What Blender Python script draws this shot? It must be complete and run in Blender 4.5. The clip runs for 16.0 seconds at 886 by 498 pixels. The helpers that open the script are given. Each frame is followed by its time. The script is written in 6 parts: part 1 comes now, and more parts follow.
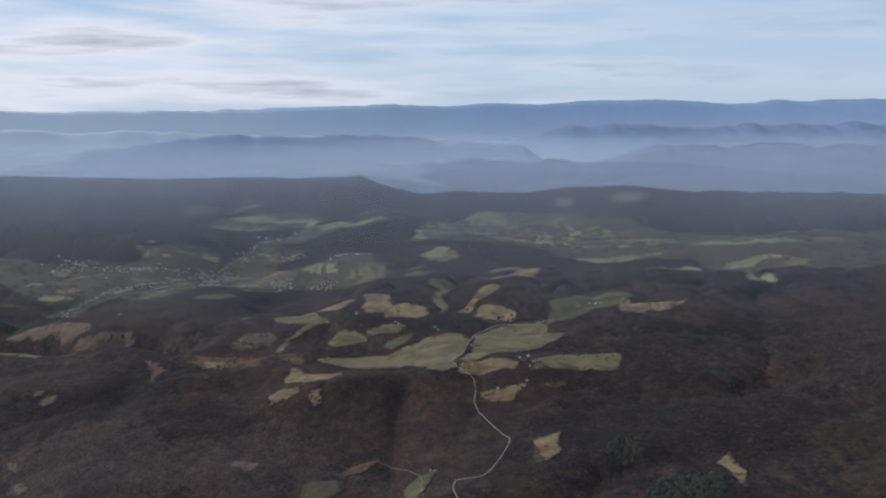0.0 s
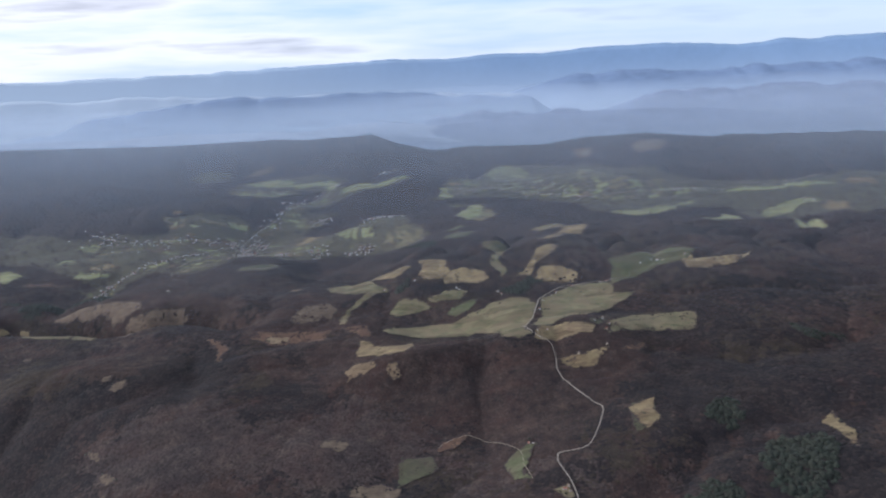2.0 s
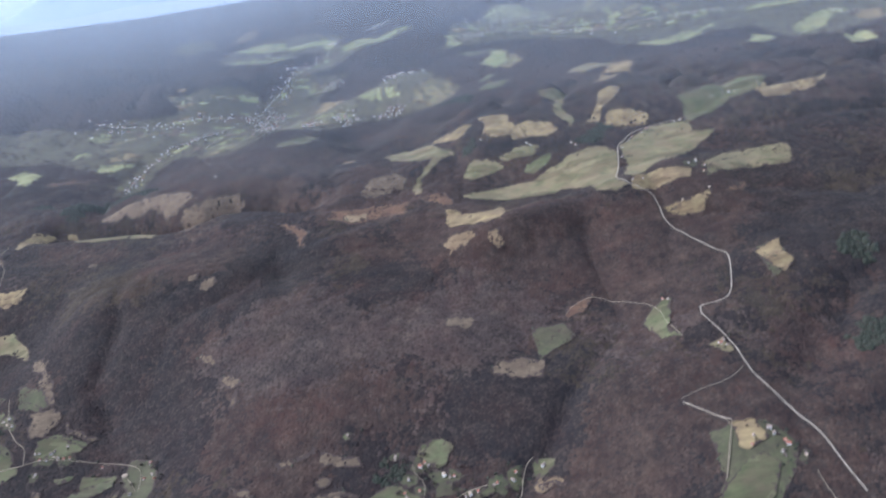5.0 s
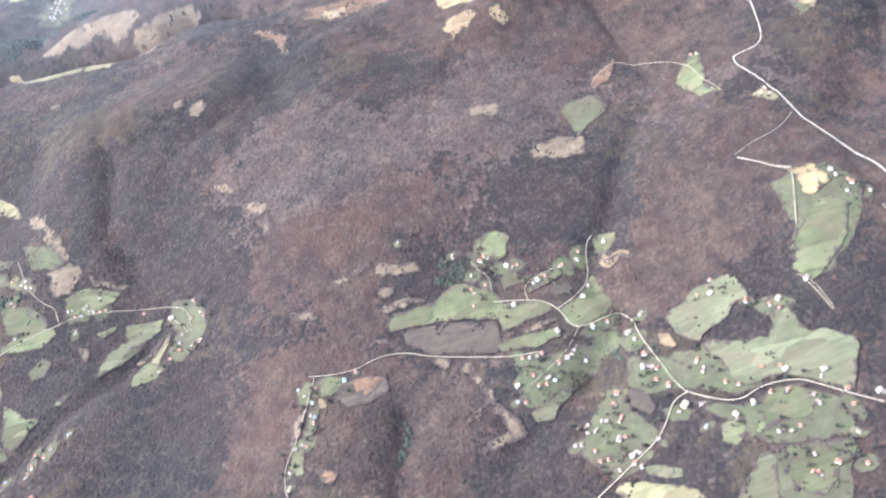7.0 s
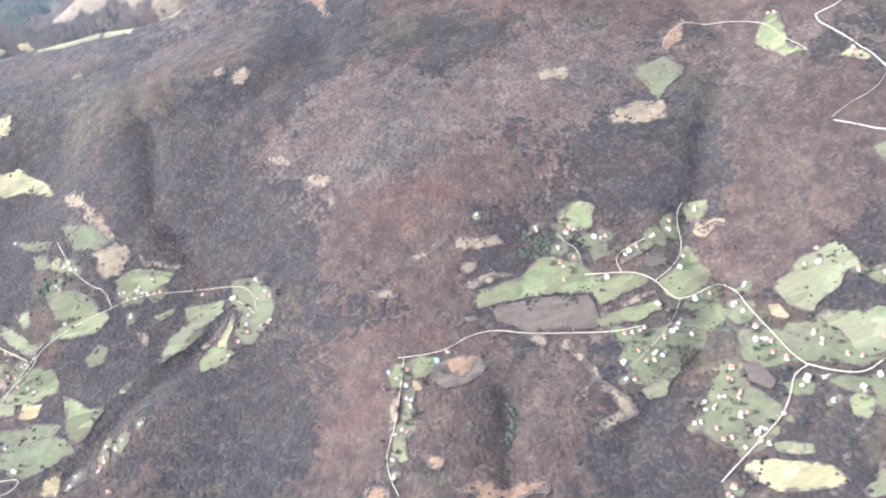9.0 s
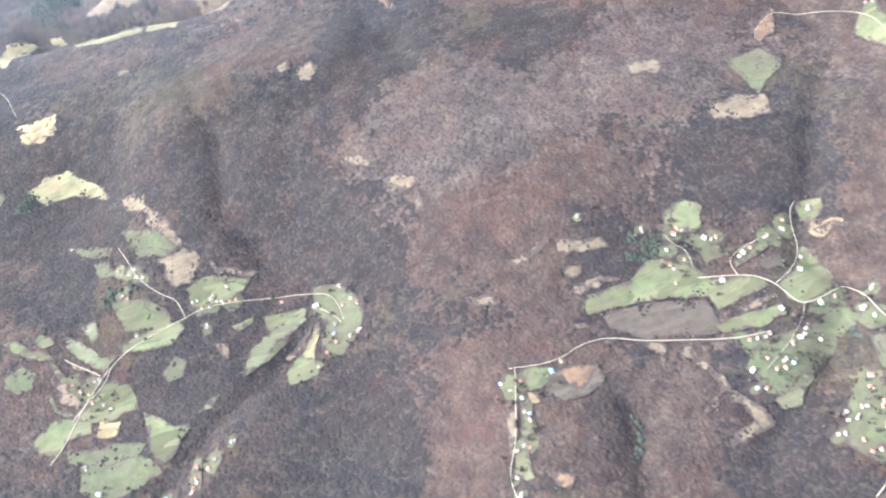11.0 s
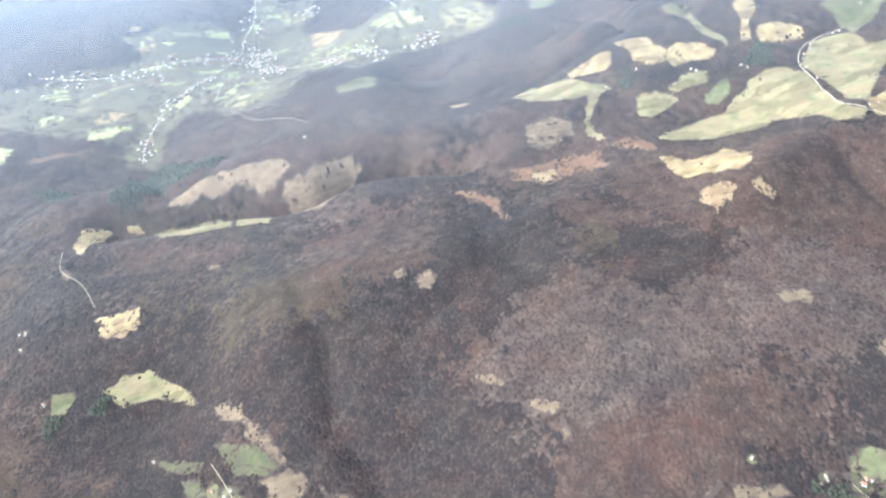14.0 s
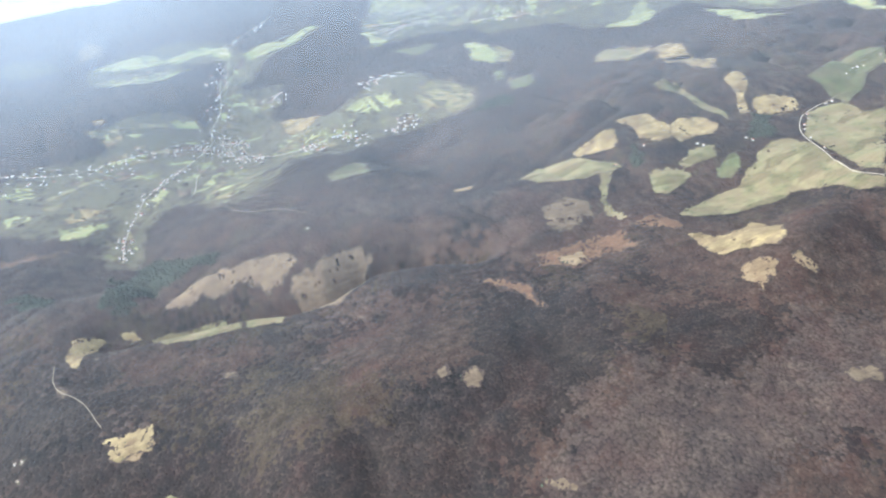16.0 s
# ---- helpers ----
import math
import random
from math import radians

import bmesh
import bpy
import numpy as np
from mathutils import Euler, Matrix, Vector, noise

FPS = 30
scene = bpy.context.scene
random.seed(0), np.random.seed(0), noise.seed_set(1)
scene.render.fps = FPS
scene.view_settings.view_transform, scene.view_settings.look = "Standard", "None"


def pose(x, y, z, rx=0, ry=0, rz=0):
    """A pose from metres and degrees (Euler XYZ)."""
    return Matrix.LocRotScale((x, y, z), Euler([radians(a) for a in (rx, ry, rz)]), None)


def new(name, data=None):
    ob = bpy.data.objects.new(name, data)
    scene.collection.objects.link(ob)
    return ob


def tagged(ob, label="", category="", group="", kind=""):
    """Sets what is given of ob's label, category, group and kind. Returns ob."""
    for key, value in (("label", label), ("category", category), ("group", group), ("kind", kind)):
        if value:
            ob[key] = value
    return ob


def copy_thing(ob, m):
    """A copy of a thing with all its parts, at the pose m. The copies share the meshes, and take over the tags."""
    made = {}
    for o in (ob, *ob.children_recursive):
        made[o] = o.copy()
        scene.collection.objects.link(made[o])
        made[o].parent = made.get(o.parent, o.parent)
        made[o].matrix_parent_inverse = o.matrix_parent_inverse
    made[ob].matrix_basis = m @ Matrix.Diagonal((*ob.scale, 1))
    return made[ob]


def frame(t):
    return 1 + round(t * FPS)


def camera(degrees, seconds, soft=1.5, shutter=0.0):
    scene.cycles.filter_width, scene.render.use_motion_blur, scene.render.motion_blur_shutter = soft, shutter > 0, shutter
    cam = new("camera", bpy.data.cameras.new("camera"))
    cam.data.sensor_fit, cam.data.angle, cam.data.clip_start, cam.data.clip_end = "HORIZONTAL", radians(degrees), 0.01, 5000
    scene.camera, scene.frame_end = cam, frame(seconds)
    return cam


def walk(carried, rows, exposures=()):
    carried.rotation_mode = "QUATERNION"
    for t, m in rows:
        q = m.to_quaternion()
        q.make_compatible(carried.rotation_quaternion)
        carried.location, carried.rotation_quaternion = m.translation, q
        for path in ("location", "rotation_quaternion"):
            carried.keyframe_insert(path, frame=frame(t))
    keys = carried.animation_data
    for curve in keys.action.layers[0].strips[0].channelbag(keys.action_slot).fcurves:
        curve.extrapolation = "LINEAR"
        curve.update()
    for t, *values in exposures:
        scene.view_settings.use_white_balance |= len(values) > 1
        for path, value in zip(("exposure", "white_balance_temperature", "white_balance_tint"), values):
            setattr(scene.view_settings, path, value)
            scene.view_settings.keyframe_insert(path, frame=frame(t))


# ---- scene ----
from mathutils.geometry import delaunay_2d_cdt

cam = camera(56.55, 16.0, soft=2.2, shutter=0.6)
# seconds, place in metres, turns in degrees
ROWS = [
    (0.0, 0.00, 0.00, 320.00, 80.300, -0.000, -0.000),
    (0.5, -16.57, 6.49, 321.85, 79.626, 0.645, -0.081),
    (1.0, -33.21, 13.05, 323.73, 78.752, 1.348, -0.191),
    (1.5, -49.91, 19.72, 325.62, 77.929, 1.923, -0.457),
    (2.0, -66.64, 26.49, 327.51, 77.054, 2.388, -0.683),
    (2.5, -83.38, 33.38, 329.39, 75.861, 2.836, -0.874),
    (3.0, -100.12, 40.42, 331.25, 74.291, 3.156, -1.180),
    (3.5, -116.84, 47.60, 333.08, 72.763, 3.794, -1.536),
    (4.0, -133.53, 54.95, 334.87, 71.127, 4.794, -2.057),
    (4.5, -150.17, 62.48, 336.61, 69.053, 6.051, -2.925),
    (5.0, -166.75, 70.20, 338.30, 66.208, 7.459, -4.319),
    (5.5, -183.25, 78.12, 339.93, 62.259, 8.915, -6.420),
    (6.0, -199.66, 86.25, 341.50, 57.332, 10.259, -9.070),
    (6.5, -215.98, 94.61, 343.00, 52.984, 11.280, -11.236),
    (7.0, -232.18, 103.19, 344.44, 49.717, 12.148, -13.151),
    (7.5, -248.26, 112.02, 345.81, 47.792, 12.450, -14.411),
    (8.0, -264.20, 121.09, 347.12, 47.018, 11.938, -14.942),
    (8.5, -280.01, 130.43, 348.36, 46.766, 11.447, -15.249),
    (9.0, -295.66, 140.02, 349.54, 46.601, 11.501, -15.779),
    (9.5, -311.16, 149.89, 350.66, 46.079, 11.573, -16.333),
    (10.0, -326.49, 160.04, 351.74, 45.445, 11.512, -16.804),
    (10.5, -341.66, 170.47, 352.77, 45.132, 11.336, -17.153),
    (11.0, -356.64, 181.19, 353.76, 45.574, 11.059, -17.339),
    (11.5, -371.45, 192.21, 354.73, 47.204, 10.699, -17.324),
    (12.0, -386.07, 203.52, 355.69, 50.047, 10.348, -17.162),
    (12.5, -400.50, 215.13, 356.64, 52.499, 10.172, -17.110),
    (13.0, -414.74, 227.05, 357.60, 53.695, 9.744, -16.995),
    (13.5, -428.78, 239.28, 358.58, 56.070, 9.062, -17.037),
    (14.0, -442.64, 251.82, 359.60, 58.809, 7.528, -17.164),
    (14.5, -456.29, 264.66, 360.67, 60.456, 7.016, -18.227),
    (15.0, -469.75, 277.82, 361.82, 61.656, 7.061, -19.557),
    (15.5, -483.02, 291.29, 363.05, 62.698, 7.625, -21.080),
    (16.0, -496.10, 305.07, 364.40, 63.299, 7.979, -22.444),
]
EXPOSURES = [(0.0, -1.1, 5700, 11), (2.5, -0.57, 5500, 13), (5.5, 0.68, 5350, 13), (5.95, 1.5, 5350, 11), (6.5, 1.6, 5450, 10), (9.0, 1.92, 5500, 7), (12.0, 1.92, 5550, 5), (14.0, 1.55, 5650, 4), (15.0, 1.3, 5700, 3), (16.0, 0.92, 5750, 3)]
walk(cam, [(t, pose(x, y, z, rx, ry, rz)) for t, x, y, z, rx, ry, rz in ROWS], EXPOSURES)

# ---- daylight: hazy winter sun from the west, thin streaky cloud ----
SUN_AZIMUTH, SUN_HEIGHT = 286.0, 27.0  # degrees, clockwise from +y
world = bpy.data.worlds.new("winter_sky")
scene.world = world
world.use_nodes = True
wn, wl = world.node_tree.nodes, world.node_tree.links
wn.clear()
sky = wn.new("ShaderNodeTexSky")
sky.sky_type, sky.sun_disc = "NISHITA", False
sky.sun_elevation, sky.sun_rotation = radians(SUN_HEIGHT), radians(SUN_AZIMUTH)
sky.air_density, sky.dust_density, sky.ozone_density = 1.0, 0.3, 2.0
coord = wn.new("ShaderNodeTexCoord")
stretch = wn.new("ShaderNodeMapping")
stretch.inputs["Scale"].default_value = (1.5, 1.5, 15.0)
stretch.inputs["Location"].default_value = (0.35, 0.1, 0.4)
wl.new(coord.outputs["Generated"], stretch.inputs["Vector"])
puff = wn.new("ShaderNodeTexNoise")
puff.inputs["Scale"].default_value, puff.inputs["Detail"].default_value = 1.9, 7.0
puff.inputs["Roughness"].default_value = 0.55
wl.new(stretch.outputs["Vector"], puff.inputs["Vector"])
cover = wn.new("ShaderNodeMapRange")
cover.inputs["From Min"].default_value, cover.inputs["From Max"].default_value = 0.36, 0.56
wl.new(puff.outputs["Fac"], cover.inputs["Value"])
parts_of = wn.new("ShaderNodeSeparateXYZ")
wl.new(coord.outputs["Generated"], parts_of.inputs["Vector"])
westward = wn.new("ShaderNodeMapRange")  # the cloud thickens to the west
westward.inputs["From Min"].default_value, westward.inputs["From Max"].default_value = 0.3, -0.3
westward.inputs["To Min"].default_value, westward.inputs["To Max"].default_value = 0.25, 1.0
wl.new(parts_of.outputs["X"], westward.inputs["Value"])
cloudiness = wn.new("ShaderNodeMath")
cloudiness.operation = "MULTIPLY"
wl.new(cover.outputs["Result"], cloudiness.inputs[0])
wl.new(westward.outputs["Result"], cloudiness.inputs[1])
shade = wn.new("ShaderNodeMix")
shade.data_type = "RGBA"
shade.inputs["A"].default_value, shade.inputs["B"].default_value = (13.5, 13.0, 12.8, 1), (8.2, 8.0, 8.2, 1)
grey = wn.new("ShaderNodeMapRange")
grey.inputs["From Min"].default_value, grey.inputs["From Max"].default_value = 0.55, 0.66
wl.new(puff.outputs["Fac"], grey.inputs["Value"])
wl.new(grey.outputs["Result"], shade.inputs["Factor"])
clouded = wn.new("ShaderNodeMix")
clouded.data_type = "RGBA"
wl.new(cloudiness.outputs["Value"], clouded.inputs["Factor"])
veil = wn.new("ShaderNodeMix")  # thin high haze, thickest low in the sky
veil.data_type = "RGBA"
thin_above = wn.new("ShaderNodeMapRange")
thin_above.interpolation_type = "SMOOTHSTEP"
thin_above.inputs["From Min"].default_value, thin_above.inputs["From Max"].default_value = 0.12, 0.6
thin_above.inputs["To Min"].default_value, thin_above.inputs["To Max"].default_value = 0.65, 0.12
wl.new(parts_of.outputs["Z"], thin_above.inputs["Value"])
wl.new(thin_above.outputs["Result"], veil.inputs["Factor"])
veil.inputs["B"].default_value = (9.6, 11.6, 13.6, 1)
wl.new(sky.outputs["Color"], veil.inputs["A"])
wl.new(veil.outputs["Result"], clouded.inputs["A"])
wl.new(shade.outputs["Result"], clouded.inputs["B"])
air = wn.new("ShaderNodeBackground")
air.inputs["Strength"].default_value = 0.13
wl.new(clouded.outputs["Result"], air.inputs["Color"])
wout = wn.new("ShaderNodeOutputWorld")
wl.new(air.outputs["Background"], wout.inputs["Surface"])

sun = new("sun", bpy.data.lights.new("sun", "SUN"))
sun.data.energy, sun.data.angle, sun.data.color = 4.2, radians(2), (1.0, 0.96, 0.9)
az, el = radians(SUN_AZIMUTH), radians(SUN_HEIGHT)
to_sun = Vector((math.sin(az) * math.cos(el), math.cos(az) * math.cos(el), math.sin(el)))
sun.matrix_world = Matrix.Translation((0, 0, 900)) @ to_sun.to_track_quat("Z", "Y").to_matrix().to_4x4()


# ---- materials ----
def surface(name, tones, sizes=(120.0, 14.0), island=0.0, sheen=0.0, rough=0.9, bump=0.0, bump_size=3.0, contrast=1.0, fine=0.6, tufts=0.0, strips=0.0, sward=0.0, cast=(1, 1, 1)):
    """Earthy material: two or three tones mixed by noise at two sizes (metres), and by each piece's own chance."""
    m = bpy.data.materials.new(name)
    m.use_nodes = True
    n, l = m.node_tree.nodes, m.node_tree.links
    p = n["Principled BSDF"]
    p.inputs["Roughness"].default_value = rough
    p.inputs["Specular IOR Level"].default_value = 0.15
    p.inputs["Sheen Weight"].default_value = sheen
    p.inputs["Sheen Roughness"].default_value = 0.35
    where = n.new("ShaderNodeNewGeometry")

    def lumps(size, detail, seed, most=1.0, draw=1.0):
        t = n.new("ShaderNodeTexNoise")
        t.inputs["Scale"].default_value = 1.0 / size
        t.inputs["Detail"].default_value = detail
        t.inputs["Roughness"].default_value = 0.6
        shift = n.new("ShaderNodeVectorMath")
        shift.operation = "ADD"
        shift.inputs[1].default_value = (seed * 137.0, seed * 71.0, 0)
        l.new(where.outputs["Position"], shift.inputs[0])
        spot = shift.outputs["Vector"]
        if draw > 1:  # drawn out along the slope, like old plough strips
            pull = n.new("ShaderNodeMapping")
            pull.inputs["Rotation"].default_value = (0, 0, 0.45)
            pull.inputs["Scale"].default_value = (1 / draw, 1, 1)
            l.new(spot, pull.inputs["Vector"])
            spot = pull.outputs["Vector"]
        l.new(spot, t.inputs["Vector"])
        spread = n.new("ShaderNodeMapRange")
        spread.inputs["From Min"].default_value = 0.5 - 0.2 / contrast
        spread.inputs["From Max"].default_value = 0.5 + 0.2 / contrast
        spread.inputs["To Max"].default_value = most
        l.new(t.outputs["Fac"], spread.inputs["Value"])
        return spread.outputs["Result"]

    def blend(fac, a, b):
        x = n.new("ShaderNodeMix")
        x.data_type = "RGBA"
        l.new(fac, x.inputs["Factor"])
        for key, c in (("A", a), ("B", b)):
            if isinstance(c, tuple):
                x.inputs[key].default_value = (*c, 1)
            else:
                l.new(c, x.inputs[key])
        return x.outputs["Result"]

    colour = blend(lumps(sizes[0], 4, 1), tones[0], tones[1])
    for k, tone in enumerate(tones[2:]):
        colour = blend(lumps(sizes[min(k + 1, len(sizes) - 1)], 5, 2 + k, fine), colour, tone)
    if strips:
        colour = blend(lumps(3.4, 3, 15, strips, 9.0), colour, tuple(0.55 * c for c in tones[1]))
        colour = blend(lumps(2.2, 3, 16, strips, 7.0), colour, tuple(min(1.0, 1.35 * c) for c in tones[0]))
    if strips and sward < 1.5:  # narrow plots, each mown or grazed at its own time
        lay, plots = n.new("ShaderNodeMapping"), n.new("ShaderNodeTexVoronoi")
        lay.inputs["Rotation"].default_value = (0, 0, 0.45)
        lay.inputs["Scale"].default_value = (1 / 30, 1 / 11, 0)
        plots.distance, plots.inputs["Scale"].default_value = "CHEBYCHEV", 1.0
        plots.inputs["Randomness"].default_value = 0.8
        l.new(where.outputs["Position"], lay.inputs["Vector"])
        l.new(lay.outputs["Vector"], plots.inputs["Vector"])
        tell = n.new("ShaderNodeSeparateColor")
        l.new(plots.outputs["Color"], tell.inputs["Color"])
        brighter, plot = n.new("ShaderNodeMapRange"), n.new("ShaderNodeHueSaturation")
        brighter.inputs["To Min"].default_value, brighter.inputs["To Max"].default_value = 0.72, 1.2
        l.new(tell.outputs["Red"], brighter.inputs["Value"])
        l.new(brighter.outputs["Result"], plot.inputs["Value"])
        l.new(colour, plot.inputs["Color"])
        colour = plot.outputs["Color"]
    if tufts:  # pale twiggy tops in some stretches, dark blotches and reddish beech in others
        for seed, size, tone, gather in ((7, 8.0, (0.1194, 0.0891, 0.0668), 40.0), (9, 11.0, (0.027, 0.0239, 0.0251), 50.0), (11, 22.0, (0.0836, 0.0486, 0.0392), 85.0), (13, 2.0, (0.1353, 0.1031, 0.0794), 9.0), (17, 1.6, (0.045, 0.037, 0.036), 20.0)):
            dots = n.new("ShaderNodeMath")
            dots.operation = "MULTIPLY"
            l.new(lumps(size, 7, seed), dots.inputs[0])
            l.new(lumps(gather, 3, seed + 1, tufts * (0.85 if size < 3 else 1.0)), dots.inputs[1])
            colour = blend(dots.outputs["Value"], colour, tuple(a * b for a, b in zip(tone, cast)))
    if sward:  # leaf litter and bramble where the grass has not closed
        turf = n.new("ShaderNodeAttribute")
        turf.attribute_name = "turf"
        cover = n.new("ShaderNodeMath")
        cover.operation = "MULTIPLY_ADD"
        cover.inputs[1].default_value = 1.5
        l.new(turf.outputs["Fac"], cover.inputs[0])
        l.new(lumps(4.5, 6, 21, 1.2), cover.inputs[2])
        closed = n.new("ShaderNodeMapRange")
        closed.inputs["From Min"].default_value, closed.inputs["From Max"].default_value = 0.7 + 0.35 * (sward - 1), 1.25 + 0.55 * (sward - 1)
        l.new(cover.outputs["Value"], closed.inputs["Value"])
        colour = blend(closed.outputs["Result"], (0.066, 0.049, 0.043), colour)
    if island:
        lift = n.new("ShaderNodeMapRange")
        lift.inputs["To Min"].default_value, lift.inputs["To Max"].default_value = 1 - island, 1 + island
        l.new(where.outputs["Random Per Island"], lift.inputs["Value"])
        vary = n.new("ShaderNodeHueSaturation")
        l.new(lift.outputs["Result"], vary.inputs["Value"])
        l.new(colour, vary.inputs["Color"])
        colour = vary.outputs["Color"]
    l.new(colour, p.inputs["Base Color"])
    if bump:
        grain = n.new("ShaderNodeTexNoise")
        grain.inputs["Scale"].default_value, grain.inputs["Detail"].default_value = 1.0 / bump_size, 5
        l.new(where.outputs["Position"], grain.inputs["Vector"])
        b = n.new("ShaderNodeBump")
        b.inputs["Strength"].default_value, b.inputs["Distance"].default_value = bump, bump_size * 0.4
        l.new(grain.outputs["Fac"], b.inputs["Height"])
        l.new(b.outputs["Normal"], p.inputs["Normal"])
    return m


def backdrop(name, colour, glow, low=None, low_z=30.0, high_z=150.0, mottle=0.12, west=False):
    """Far hills, too far to shift: dull tones with haze painted in, paler at the foot, that also give off the light of
    the air before them.
    """
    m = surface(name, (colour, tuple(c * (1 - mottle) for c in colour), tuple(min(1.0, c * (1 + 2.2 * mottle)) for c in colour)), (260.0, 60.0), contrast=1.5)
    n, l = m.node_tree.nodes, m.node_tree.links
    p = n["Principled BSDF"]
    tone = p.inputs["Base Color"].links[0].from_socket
    # paler haze colour painted in low on the slopes
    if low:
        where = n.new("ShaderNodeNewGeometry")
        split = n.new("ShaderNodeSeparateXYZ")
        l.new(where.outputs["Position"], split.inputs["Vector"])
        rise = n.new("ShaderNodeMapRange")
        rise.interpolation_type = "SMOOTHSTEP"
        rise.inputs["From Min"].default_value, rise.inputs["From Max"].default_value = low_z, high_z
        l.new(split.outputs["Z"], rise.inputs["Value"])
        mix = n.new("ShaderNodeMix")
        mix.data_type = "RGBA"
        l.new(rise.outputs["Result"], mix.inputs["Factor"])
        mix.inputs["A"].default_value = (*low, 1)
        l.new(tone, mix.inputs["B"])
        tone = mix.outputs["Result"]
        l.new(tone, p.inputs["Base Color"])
    if west:  # painted haze, paler towards the low sun
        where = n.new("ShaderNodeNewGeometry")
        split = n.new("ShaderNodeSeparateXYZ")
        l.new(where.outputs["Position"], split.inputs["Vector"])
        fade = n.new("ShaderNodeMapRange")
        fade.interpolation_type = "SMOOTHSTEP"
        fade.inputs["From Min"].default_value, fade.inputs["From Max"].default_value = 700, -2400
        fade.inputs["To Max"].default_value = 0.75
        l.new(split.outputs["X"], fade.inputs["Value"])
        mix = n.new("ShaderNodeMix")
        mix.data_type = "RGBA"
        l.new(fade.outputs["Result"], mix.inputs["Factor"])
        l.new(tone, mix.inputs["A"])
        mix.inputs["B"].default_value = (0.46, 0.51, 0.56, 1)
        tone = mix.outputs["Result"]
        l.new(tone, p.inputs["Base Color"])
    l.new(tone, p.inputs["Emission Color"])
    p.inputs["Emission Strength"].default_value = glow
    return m


